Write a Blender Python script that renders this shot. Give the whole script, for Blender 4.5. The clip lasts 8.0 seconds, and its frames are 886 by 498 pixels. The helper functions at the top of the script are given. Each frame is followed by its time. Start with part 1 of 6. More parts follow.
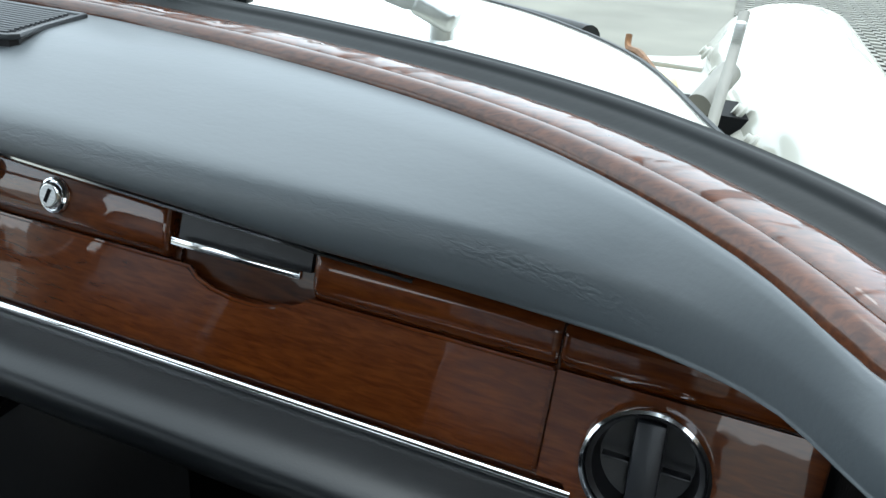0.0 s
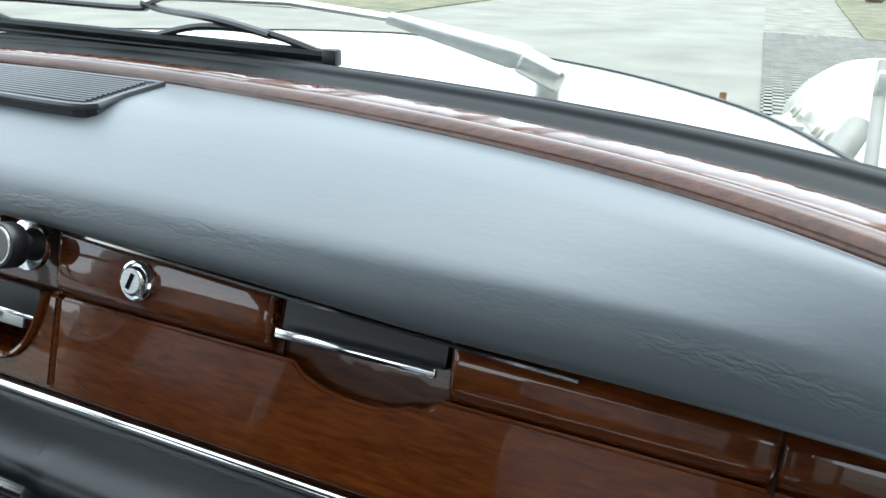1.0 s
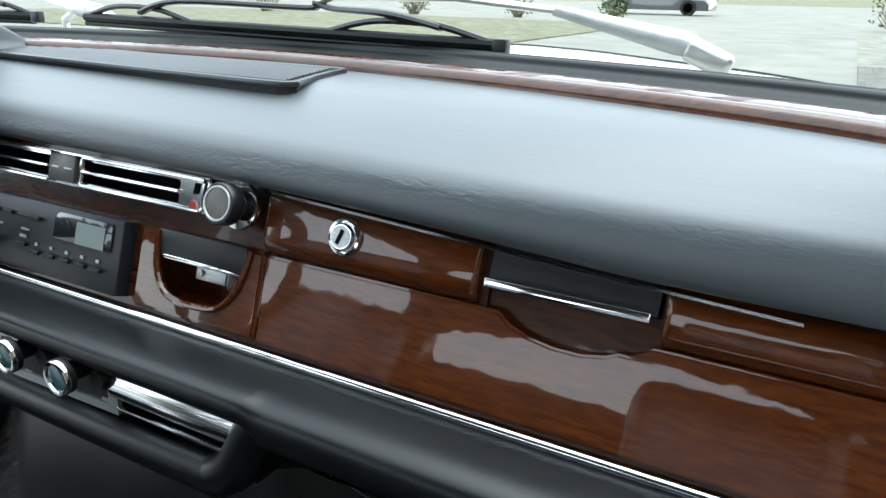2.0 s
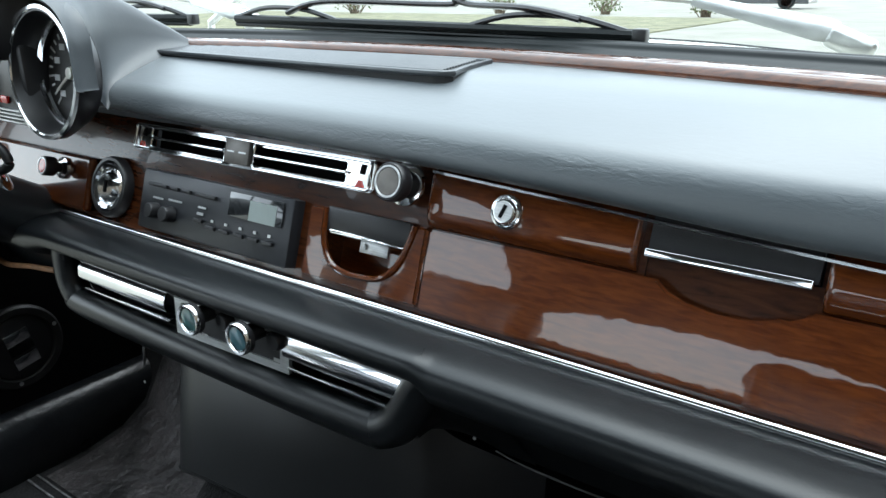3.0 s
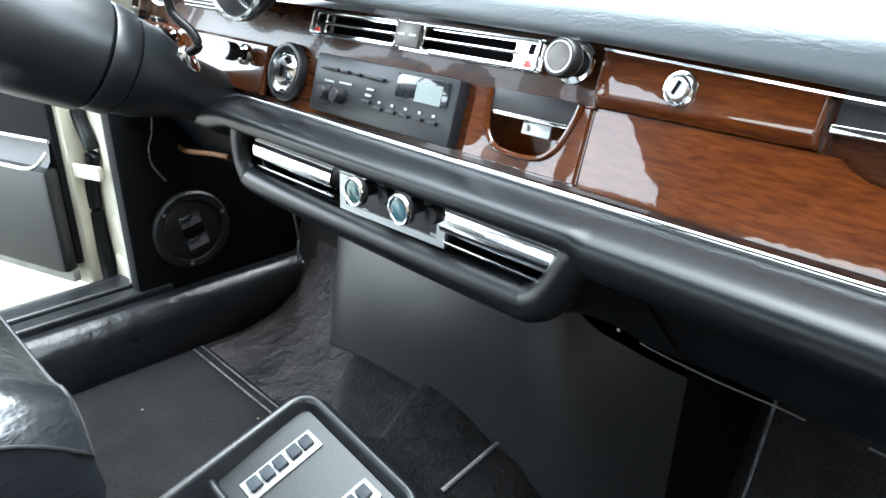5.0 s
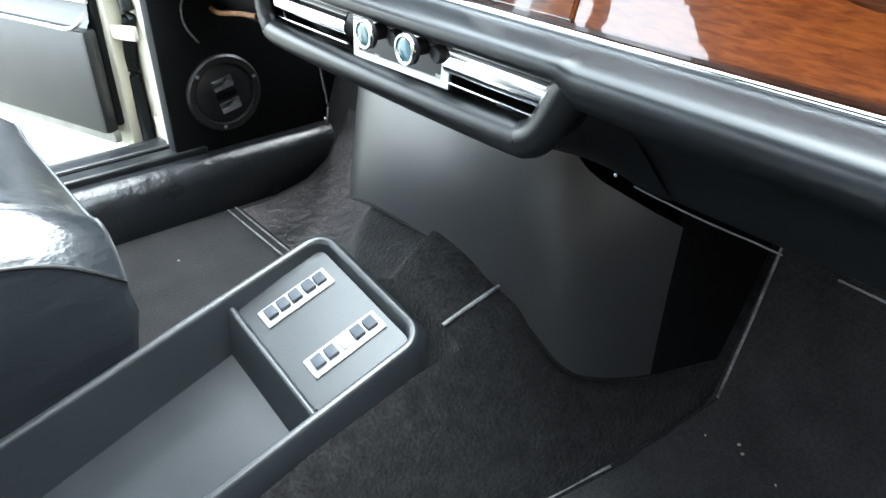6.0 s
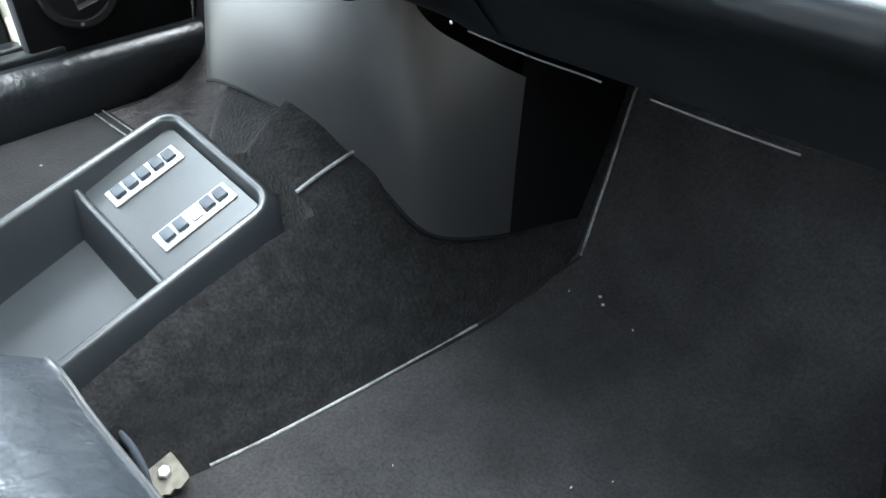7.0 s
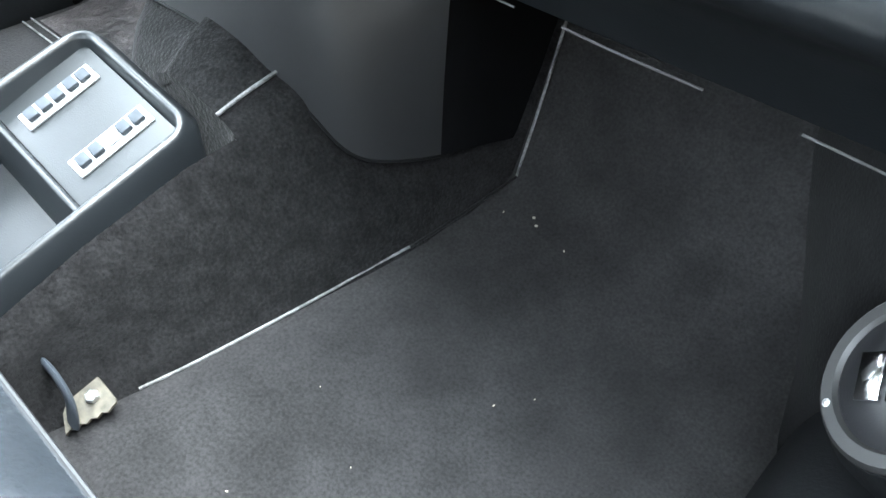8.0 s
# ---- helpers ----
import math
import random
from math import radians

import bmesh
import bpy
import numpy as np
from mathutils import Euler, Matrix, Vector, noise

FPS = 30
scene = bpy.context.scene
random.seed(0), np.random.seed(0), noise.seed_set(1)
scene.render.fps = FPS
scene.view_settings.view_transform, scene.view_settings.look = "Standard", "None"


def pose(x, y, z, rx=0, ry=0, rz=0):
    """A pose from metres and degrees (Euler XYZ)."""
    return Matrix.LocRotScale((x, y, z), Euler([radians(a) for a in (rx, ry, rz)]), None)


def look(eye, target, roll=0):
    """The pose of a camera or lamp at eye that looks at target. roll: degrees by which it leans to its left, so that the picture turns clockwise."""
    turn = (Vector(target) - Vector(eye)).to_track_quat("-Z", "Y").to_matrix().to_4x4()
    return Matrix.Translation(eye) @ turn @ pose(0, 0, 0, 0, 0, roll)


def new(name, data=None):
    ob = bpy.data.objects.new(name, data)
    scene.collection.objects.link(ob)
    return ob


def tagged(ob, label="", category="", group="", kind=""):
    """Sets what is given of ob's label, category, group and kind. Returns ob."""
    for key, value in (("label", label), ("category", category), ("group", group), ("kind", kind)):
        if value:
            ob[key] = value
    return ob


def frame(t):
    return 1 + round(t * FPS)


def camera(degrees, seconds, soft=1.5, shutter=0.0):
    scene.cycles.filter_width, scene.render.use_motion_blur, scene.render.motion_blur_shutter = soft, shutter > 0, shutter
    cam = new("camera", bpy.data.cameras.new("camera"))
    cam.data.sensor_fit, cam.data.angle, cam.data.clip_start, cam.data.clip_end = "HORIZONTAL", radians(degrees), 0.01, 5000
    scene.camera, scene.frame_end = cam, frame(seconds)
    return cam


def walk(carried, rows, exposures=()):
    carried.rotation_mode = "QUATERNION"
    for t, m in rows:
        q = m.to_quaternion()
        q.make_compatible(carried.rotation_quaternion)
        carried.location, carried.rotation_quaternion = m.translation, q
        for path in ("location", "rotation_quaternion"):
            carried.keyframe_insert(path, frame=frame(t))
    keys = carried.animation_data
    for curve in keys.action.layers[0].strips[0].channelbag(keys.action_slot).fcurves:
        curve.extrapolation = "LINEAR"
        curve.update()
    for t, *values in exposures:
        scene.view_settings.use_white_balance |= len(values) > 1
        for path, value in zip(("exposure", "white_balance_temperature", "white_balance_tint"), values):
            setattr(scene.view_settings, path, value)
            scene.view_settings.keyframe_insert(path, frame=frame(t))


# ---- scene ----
cam = camera(61.5, 8.0)
PATH = [
    (0, (0.569, -0.267, 0.727), (-0.075, 1.393, -0.186), 3.5),
    (0.5, (0.528, -0.221, 0.690), (-0.108, 1.483, -0.143), 2.7),
    (1, (0.493, -0.235, 0.705), (-0.250, 1.465, -0.043), 1.5),
    (1.5, (0.469, -0.270, 0.706), (-0.376, 1.391, -0.020), 0.6),
    (1.7, (0.461, -0.277, 0.692), (-0.424, 1.377, -0.001), 0.7),
    (2.8, (0.428, -0.342, 0.663), (-0.627, 1.232, 0.025), 0.4),
    (3, (0.431, -0.349, 0.671), (-0.682, 1.172, 0.003), -0.6),
    (3.5, (0.426, -0.362, 0.665), (-0.807, 1.059, -0.013), -1.9),
    (4, (0.424, -0.365, 0.663), (-0.886, 0.990, -0.006), -2.8),
    (4.2, (0.425, -0.374, 0.661), (-0.896, 0.970, -0.009), -2.3),
    (5.3, (0.449, -0.385, 0.614), (-0.897, 0.805, -0.265), 0.2),
    (5.5, (0.465, -0.388, 0.604), (-0.887, 0.756, -0.326), 0.0),
    (6, (0.492, -0.384, 0.599), (-0.841, 0.690, -0.435), -0.1),
    (6.5, (0.524, -0.373, 0.576), (-0.734, 0.723, -0.526), -0.4),
    (7, (0.562, -0.355, 0.548), (-0.571, 0.787, -0.641), -0.1),
    (7.5, (0.577, -0.344, 0.548), (-0.462, 0.765, -0.752), 1.1),
    (8, (0.585, -0.312, 0.563), (-0.388, 0.747, -0.828), 1.2),
]
BASE = 1.9
EXPOSURES = [(t, BASE + e) for t, e in ((0.0, 0.08), (0.6, 0.35), (1.5, 0.25), (3.0, 0.5), (4.0, 1.0), (5.5, 2.4), (6.5, 2.65), (7.0, 2.75), (8.0, 3.35))]
walk(cam, [(t, look(eye, target, roll)) for t, eye, target, roll in PATH], EXPOSURES)

# ---- light ----
world = bpy.data.worlds.new("overcast")
scene.world = world
world.use_nodes = True
wn = world.node_tree.nodes
sky = wn.new("ShaderNodeTexSky")
sky.sky_type = "NISHITA"
sky.sun_disc = False
sky.sun_elevation, sky.sun_rotation = radians(72), radians(23)
sky.dust_density, sky.air_density = 1.0, 1.0
veil = wn.new("ShaderNodeMix")
veil.data_type = "RGBA"
veil.inputs["Factor"].default_value = 0.8
veil.inputs["B"].default_value = (5.0, 5.7, 6.1, 1)
world.node_tree.links.new(sky.outputs[0], veil.inputs["A"])
world.node_tree.links.new(veil.outputs["Result"], wn["Background"].inputs[0])
wn["Background"].inputs[1].default_value = 0.145
sun = new("sun", bpy.data.lights.new("sun", "SUN"))
sun.data.energy, sun.data.angle, sun.data.color = 0.8, radians(60), (0.92, 1.0, 1.03)
sun.matrix_world = look((0.3, 0.7, 2.4), (0, 0, 0))


# ---- materials ----
def material(name, color, rough=0.5, metal=0.0, coat=0.0, bump=0.0, bump_scale=200.0, vary=0.0, vary_scale=20.0,
             rough_vary=0.0, stretch=(1, 1, 1), spec=0.5, sheen=0.0, bump2=0.0, bump2_scale=30.0, dist=0.001, speck=0.0, speck_scale=900.0):
    m = bpy.data.materials.new(name)
    m.use_nodes = True
    n, l = m.node_tree.nodes, m.node_tree.links
    b = n["Principled BSDF"]
    b.inputs["Base Color"].default_value = (*color, 1)
    b.inputs["Roughness"].default_value = rough
    b.inputs["Metallic"].default_value = metal
    b.inputs["Coat Weight"].default_value = coat
    b.inputs["Coat Roughness"].default_value = 0.04
    b.inputs["Specular IOR Level"].default_value = spec
    b.inputs["Sheen Weight"].default_value = sheen
    co = n.new("ShaderNodeTexCoord")
    mp = n.new("ShaderNodeMapping")
    mp.inputs["Scale"].default_value = stretch
    l.new(co.outputs["Object"], mp.inputs["Vector"])
    if vary:
        t = n.new("ShaderNodeTexNoise")
        t.inputs["Scale"].default_value, t.inputs["Detail"].default_value = vary_scale, 6
        l.new(mp.outputs[0], t.inputs["Vector"])
        mix = n.new("ShaderNodeMix")
        mix.data_type = "RGBA"
        mix.inputs["A"].default_value = (*[c * (1 - vary) for c in color], 1)
        mix.inputs["B"].default_value = (*[min(1, c * (1 + vary)) for c in color], 1)
        ramp = n.new("ShaderNodeMapRange")
        ramp.inputs["From Min"].default_value, ramp.inputs["From Max"].default_value = 0.3, 0.7
        l.new(t.outputs["Fac"], ramp.inputs["Value"])
        l.new(ramp.outputs[0], mix.inputs["Factor"])
        if speck:
            sp = n.new("ShaderNodeTexNoise")
            sp.inputs["Scale"].default_value, sp.inputs["Detail"].default_value = speck_scale, 2
            l.new(mp.outputs[0], sp.inputs["Vector"])
            sr = n.new("ShaderNodeMapRange")
            sr.inputs["From Min"].default_value, sr.inputs["From Max"].default_value = 0.3, 0.7
            sr.inputs["To Min"].default_value, sr.inputs["To Max"].default_value = 1 - speck, 1 + speck
            l.new(sp.outputs["Fac"], sr.inputs["Value"])
            sm = n.new("ShaderNodeMix")
            sm.data_type, sm.blend_type = "RGBA", "MULTIPLY"
            sm.inputs["Factor"].default_value = 1.0
            l.new(mix.outputs["Result"], sm.inputs["A"])
            l.new(sr.outputs[0], sm.inputs["B"])
            l.new(sm.outputs["Result"], b.inputs["Base Color"])
        else:
            l.new(mix.outputs["Result"], b.inputs["Base Color"])
        if rough_vary:
            rr = n.new("ShaderNodeMapRange")
            rr.inputs["To Min"].default_value = max(0.02, rough - rough_vary)
            rr.inputs["To Max"].default_value = min(1, rough + rough_vary)
            l.new(t.outputs["Fac"], rr.inputs["Value"])
            l.new(rr.outputs[0], b.inputs["Roughness"])
    if bump:
        v = n.new("ShaderNodeTexNoise")
        v.inputs["Scale"].default_value, v.inputs["Detail"].default_value = bump_scale, 3
        l.new(mp.outputs[0], v.inputs["Vector"])
        bp = n.new("ShaderNodeBump")
        bp.inputs["Strength"].default_value, bp.inputs["Distance"].default_value = bump, dist
        l.new(v.outputs["Fac"], bp.inputs["Height"])
        out = bp
        if bump2:
            v2 = n.new("ShaderNodeTexNoise")
            v2.inputs["Scale"].default_value, v2.inputs["Detail"].default_value = bump2_scale, 4
            l.new(mp.outputs[0], v2.inputs["Vector"])
            b2 = n.new("ShaderNodeBump")
            b2.inputs["Strength"].default_value, b2.inputs["Distance"].default_value = bump2, dist * 6
            l.new(v2.outputs["Fac"], b2.inputs["Height"])
            l.new(bp.outputs[0], b2.inputs["Normal"])
            out = b2
        l.new(out.outputs[0], b.inputs["Normal"])
    return m


def wood_material(name, dark, light, stretch=(9, 60, 60), rough=0.25, wave=0.9):
    """Lacquered veneer: fine streaks along x, darker flecks, slow patches of tone."""
    m = bpy.data.materials.new(name)
    m.use_nodes = True
    n, l = m.node_tree.nodes, m.node_tree.links
    b = n["Principled BSDF"]
    co = n.new("ShaderNodeTexCoord")
    mp = n.new("ShaderNodeMapping")
    mp.inputs["Scale"].default_value = stretch
    l.new(co.outputs["Object"], mp.inputs["Vector"])
    fine = n.new("ShaderNodeTexNoise")
    fine.inputs["Scale"].default_value, fine.inputs["Detail"].default_value, fine.inputs["Distortion"].default_value = 4.0, 8, wave
    l.new(mp.outputs[0], fine.inputs["Vector"])
    slow = n.new("ShaderNodeTexNoise")
    slow.inputs["Scale"].default_value, slow.inputs["Detail"].default_value = 9.0, 3
    l.new(co.outputs["Object"], slow.inputs["Vector"])
    mix = n.new("ShaderNodeMix")
    mix.data_type = "RGBA"
    mix.inputs["A"].default_value, mix.inputs["B"].default_value = (*dark, 1), (*light, 1)
    r = n.new("ShaderNodeMapRange")
    r.inputs["From Min"].default_value, r.inputs["From Max"].default_value = 0.32, 0.66
    l.new(fine.outputs["Fac"], r.inputs["Value"])
    l.new(r.outputs[0], mix.inputs["Factor"])
    mul = n.new("ShaderNodeMix")
    mul.data_type, mul.blend_type = "RGBA", "MULTIPLY"
    r2 = n.new("ShaderNodeMapRange")
    r2.inputs["From Min"].default_value, r2.inputs["From Max"].default_value = 0.3, 0.7
    r2.inputs["To Min"].default_value, r2.inputs["To Max"].default_value = 0.78, 1.12
    l.new(slow.outputs["Fac"], r2.inputs["Value"])
    mul.inputs["Factor"].default_value = 1.0
    l.new(mix.outputs["Result"], mul.inputs["A"])
    l.new(r2.outputs[0], mul.inputs["B"])
    l.new(mul.outputs["Result"], b.inputs["Base Color"])
    b.inputs["Roughness"].default_value = rough
    b.inputs["Coat Weight"].default_value = 1.0
    b.inputs["Coat Roughness"].default_value = 0.025
    b.inputs["Specular IOR Level"].default_value = 0.12
    wob = n.new("ShaderNodeTexNoise")
    wob.inputs["Scale"].default_value, wob.inputs["Detail"].default_value = 40.0, 2
    l.new(co.outputs["Object"], wob.inputs["Vector"])
    bp = n.new("ShaderNodeBump")
    bp.inputs["Strength"].default_value, bp.inputs["Distance"].default_value = 0.12, 0.001
    l.new(wob.outputs["Fac"], bp.inputs["Height"])
    l.new(bp.outputs[0], b.inputs["Coat Normal"])
    return m


def wrinkle(m, z0=0.5755, half=0.0085):
    """Short creases where the leather is pulled round the pad's nose."""
    n, l = m.node_tree.nodes, m.node_tree.links
    b = n["Principled BSDF"]
    co = n.new("ShaderNodeTexCoord")
    mp = n.new("ShaderNodeMapping")
    mp.inputs["Scale"].default_value = (0.45, 1.0, 1.5)
    mp.inputs["Rotation"].default_value = (0, radians(9), radians(7))
    l.new(co.outputs["Object"], mp.inputs["Vector"])
    t = n.new("ShaderNodeTexNoise")
    t.inputs["Scale"].default_value, t.inputs["Detail"].default_value, t.inputs["Distortion"].default_value = 230.0, 4, 0.9
    l.new(mp.outputs[0], t.inputs["Vector"])
    xyz = n.new("ShaderNodeSeparateXYZ")
    l.new(co.outputs["Object"], xyz.inputs[0])
    off = n.new("ShaderNodeMath")
    off.operation, off.inputs[1].default_value = "SUBTRACT", z0
    l.new(xyz.outputs["Z"], off.inputs[0])
    far = n.new("ShaderNodeMath")
    far.operation = "ABSOLUTE"
    l.new(off.outputs[0], far.inputs[0])
    near = n.new("ShaderNodeMapRange")
    near.interpolation_type = "SMOOTHSTEP"
    near.inputs["From Min"].default_value, near.inputs["From Max"].default_value = half, 0.001
    l.new(far.outputs[0], near.inputs["Value"])
    patch = n.new("ShaderNodeTexNoise")
    patch.inputs["Scale"].default_value = 11.0
    l.new(co.outputs["Object"], patch.inputs["Vector"])
    pr = n.new("ShaderNodeMapRange")
    pr.inputs["From Min"].default_value, pr.inputs["From Max"].default_value = 0.32, 0.56
    l.new(patch.outputs["Fac"], pr.inputs["Value"])
    mul = n.new("ShaderNodeMath")
    mul.operation = "MULTIPLY"
    l.new(near.outputs[0], mul.inputs[0])
    l.new(pr.outputs[0], mul.inputs[1])
    bp = n.new("ShaderNodeBump")
    bp.inputs["Distance"].default_value = 0.0007
    l.new(mul.outputs[0], bp.inputs["Strength"])
    l.new(t.outputs["Fac"], bp.inputs["Height"])
    l.new(b.inputs["Normal"].links[0].from_socket, bp.inputs["Normal"])
    l.new(bp.outputs[0], b.inputs["Normal"])


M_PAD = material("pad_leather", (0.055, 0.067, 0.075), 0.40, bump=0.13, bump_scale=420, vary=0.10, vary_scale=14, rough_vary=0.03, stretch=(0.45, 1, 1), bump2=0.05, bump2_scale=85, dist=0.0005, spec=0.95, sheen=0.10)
wrinkle(M_PAD)
# shaded copy of the pad leather; the hood's dimmer light is in its colour
M_PAD_SHADED = material("pad_leather_shaded", (0.024, 0.029, 0.033), 0.45, bump=0.13, bump_scale=420, vary=0.10, vary_scale=14, dist=0.0005, spec=0.55)
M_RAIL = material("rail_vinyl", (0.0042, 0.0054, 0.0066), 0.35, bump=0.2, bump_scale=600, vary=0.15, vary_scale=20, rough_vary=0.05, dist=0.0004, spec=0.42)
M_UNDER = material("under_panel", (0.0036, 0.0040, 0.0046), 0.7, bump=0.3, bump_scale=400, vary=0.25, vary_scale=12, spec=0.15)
M_COVER = material("cover_vinyl", (0.0165, 0.017, 0.018), 0.37, bump=0.10, bump_scale=700, vary=0.15, vary_scale=9, rough_vary=0.06, bump2=0.02, bump2_scale=14)
M_WOOD = wood_material("walnut_veneer", (0.062, 0.0135, 0.0026), (0.116, 0.0285, 0.0052), stretch=(14, 90, 90), wave=0.6)
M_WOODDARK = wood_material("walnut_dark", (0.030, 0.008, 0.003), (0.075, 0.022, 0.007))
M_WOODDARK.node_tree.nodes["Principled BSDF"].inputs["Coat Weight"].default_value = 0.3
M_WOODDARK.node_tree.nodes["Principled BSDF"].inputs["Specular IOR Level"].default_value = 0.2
M_CAP = wood_material("walnut_capping", (0.030, 0.0080, 0.0028), (0.100, 0.030, 0.0105), stretch=(22, 60, 60), rough=0.3)
flaws = M_CAP.node_tree.nodes["Bump"]       # sunken, orange-peeled lacquer
flaws.inputs["Strength"].default_value, flaws.inputs["Distance"].default_value = 0.5, 0.0040
M_CAP.node_tree.nodes["Principled BSDF"].inputs["Coat IOR"].default_value = 1.7
M_CAP.node_tree.nodes["Noise Texture.002"].inputs["Scale"].default_value = 27.0
def worn_lacquer(m, lo, hi, floor):
    """Patches where the lacquer has gone dull and the dark wood shows."""
    n, l = m.node_tree.nodes, m.node_tree.links
    co = n.new("ShaderNodeTexCoord")
    mp = n.new("ShaderNodeMapping")
    mp.inputs["Scale"].default_value = (0.35, 1.0, 1.0)
    l.new(co.outputs["Object"], mp.inputs["Vector"])
    t = n.new("ShaderNodeTexNoise")
    t.inputs["Scale"].default_value, t.inputs["Detail"].default_value, t.inputs["Distortion"].default_value = 75.0, 5, 0.6
    l.new(mp.outputs[0], t.inputs["Vector"])
    r = n.new("ShaderNodeMapRange")
    r.inputs["From Min"].default_value, r.inputs["From Max"].default_value = lo, hi
    r.inputs["To Min"].default_value, r.inputs["To Max"].default_value = 1.0, floor
    l.new(t.outputs["Fac"], r.inputs["Value"])
    l.new(r.outputs[0], m.node_tree.nodes["Principled BSDF"].inputs["Coat Weight"])


worn_lacquer(M_CAP, 0.55, 0.60, 0.12)
M_BEAD = wood_material("walnut_bead", (0.036, 0.0100, 0.0040), (0.088, 0.028, 0.0110), stretch=(12, 80, 80), rough=0.35)
M_BEAD.node_tree.nodes["Principled BSDF"].inputs["Coat Weight"].default_value = 0.85
M_BEAD.node_tree.nodes["Principled BSDF"].inputs["Coat Roughness"].default_value = 0.12
M_EDGE = material("worn_edge", (0.060, 0.061, 0.062), 0.55, vary=0.5, vary_scale=50)
M_POCKET = material("pocket_vinyl", (0.0125, 0.0130, 0.0140), 0.42, bump=0.3, bump_scale=300, vary=0.2, vary_scale=10, bump2=0.1, bump2_scale=25, dist=0.0006)
M_RING = material("speaker_ring", (0.017, 0.0168, 0.0168), 0.45, bump=0.1, bump_scale=700, vary=0.15, vary_scale=30)
M_GRILLE = material("grille_plastic", (0.026, 0.030, 0.034), 0.38, bump=0.1, bump_scale=700, vary=0.15, vary_scale=40, spec=0.8)
M_BED = material("paver_bed", (0.145, 0.143, 0.112), 0.95, bump=0.5, bump_scale=80, vary=0.35, vary_scale=3)
M_FLANGE = material("flange_paint", (0.36, 0.355, 0.315), 0.45, vary=0.15, vary_scale=25)
M_BLANK = material("pale_blank", (0.15, 0.175, 0.195), 0.5, vary=0.08)
M_ALLOY = material("dull_alloy", (0.52, 0.53, 0.52), 0.34, 0.9, vary=0.12, vary_scale=60, bump=0.1, bump_scale=300)
M_CHROME = material("chrome", (0.86, 0.87, 0.88), 0.10, 1.0, bump=0.03, bump_scale=60, vary=0.04)
M_STEEL = material("brushed_steel", (0.60, 0.61, 0.61), 0.42, 1.0, vary=0.15, vary_scale=60, stretch=(1, 20, 20))
M_BLACK = material("black_plastic", (0.011, 0.011, 0.0125), 0.38, bump=0.1, bump_scale=900, vary=0.15, vary_scale=40)
# near-black: shade in slots, recesses and beside the cover put into colour
M_DARK = material("dark_and_shaded", (0.0025, 0.0025, 0.003), 0.8, vary=0.2, spec=0.1)
M_RADIO = material("radio_plastic", (0.020, 0.0215, 0.025), 0.35, vary=0.12, vary_scale=30, bump=0.08, bump_scale=900)
M_LCD = material("display", (0.27, 0.31, 0.30), 0.18, vary=0.08, vary_scale=30, coat=0.5)
M_LCDFRAME = material("display_window", (0.02, 0.022, 0.024), 0.1, coat=0.6)
M_PRINT = material("white_print", (0.55, 0.56, 0.56), 0.6)
M_RUBBER = material("rubber", (0.006, 0.0080, 0.0086), 0.42, vary=0.2, vary_scale=25, bump=0.1, bump_scale=200, spec=0.2)
M_CARPET = material("carpet", (0.0082, 0.0080, 0.0083), 1.0, bump=0.9, bump_scale=260, vary=0.45, vary_scale=60, sheen=0.08, dist=0.0022, spec=0.05, speck=0.50, speck_scale=320)
M_CARPET2 = material("floor_carpet", (0.0188, 0.0183, 0.0187), 1.0, bump=0.6, bump_scale=330, vary=0.28, vary_scale=16, sheen=0.08, dist=0.0018, spec=0.05, speck=0.30, speck_scale=340)
# carpet darkened at the arch: dark pile, with its shade put into the colour
M_ARCH_SHADED = material("arch_carpet_shaded", (0.0050, 0.0050, 0.0053), 1.0, bump=0.5, bump_scale=320, vary=0.35, vary_scale=30, sheen=0.04, dist=0.0012, spec=0.03, speck=0.4, speck_scale=340)
M_MAT = material("worn_mat", (0.030, 0.026, 0.026), 0.42, bump=0.6, bump_scale=200, vary=0.9, vary_scale=16, bump2=0.5, bump2_scale=60, dist=0.002, speck=0.4, speck_scale=300)
M_PIPING = material("grey_piping", (0.115, 0.115, 0.115), 0.6, vary=0.7, vary_scale=60, bump=0.6, bump_scale=600, speck=0.4, speck_scale=500)
M_CONSOLE = material("console_plastic", (0.0105, 0.0125, 0.0142), 0.32, bump=0.15, bump_scale=800, vary=0.1, vary_scale=15, rough_vary=0.05, spec=0.65)
M_SWPLATE = material("switch_plate", (0.42, 0.43, 0.43), 0.42, 0.6, vary=0.1, vary_scale=80)
M_SWITCH = material("switch_grey", (0.030, 0.036, 0.044), 0.55, vary=0.1, spec=0.3)
M_SILL = material("sill_vinyl", (0.011, 0.0125, 0.0145), 0.30, bump=0.4, bump_scale=240, vary=0.2, vary_scale=18, rough_vary=0.08, bump2=0.4, bump2_scale=50, dist=0.0008, spec=0.5)
M_SEAT = material("seat_vinyl", (0.013, 0.0158, 0.019), 0.23, bump=0.35, bump_scale=240, vary=0.15, vary_scale=18, rough_vary=0.05, bump2=0.40, bump2_scale=70, dist=0.0006, spec=1.0, stretch=(1, 0.5, 1))
M_SEAT.node_tree.nodes["Principled BSDF"].inputs["IOR"].default_value = 1.75
M_CREAM = material("cream_paint", (0.60, 0.57, 0.46), 0.35, coat=0.4, vary=0.08, vary_scale=12)
M_WHITE = material("ivory_paint", (0.38, 0.376, 0.330), 0.25, coat=0.6, vary=0.05, vary_scale=8)
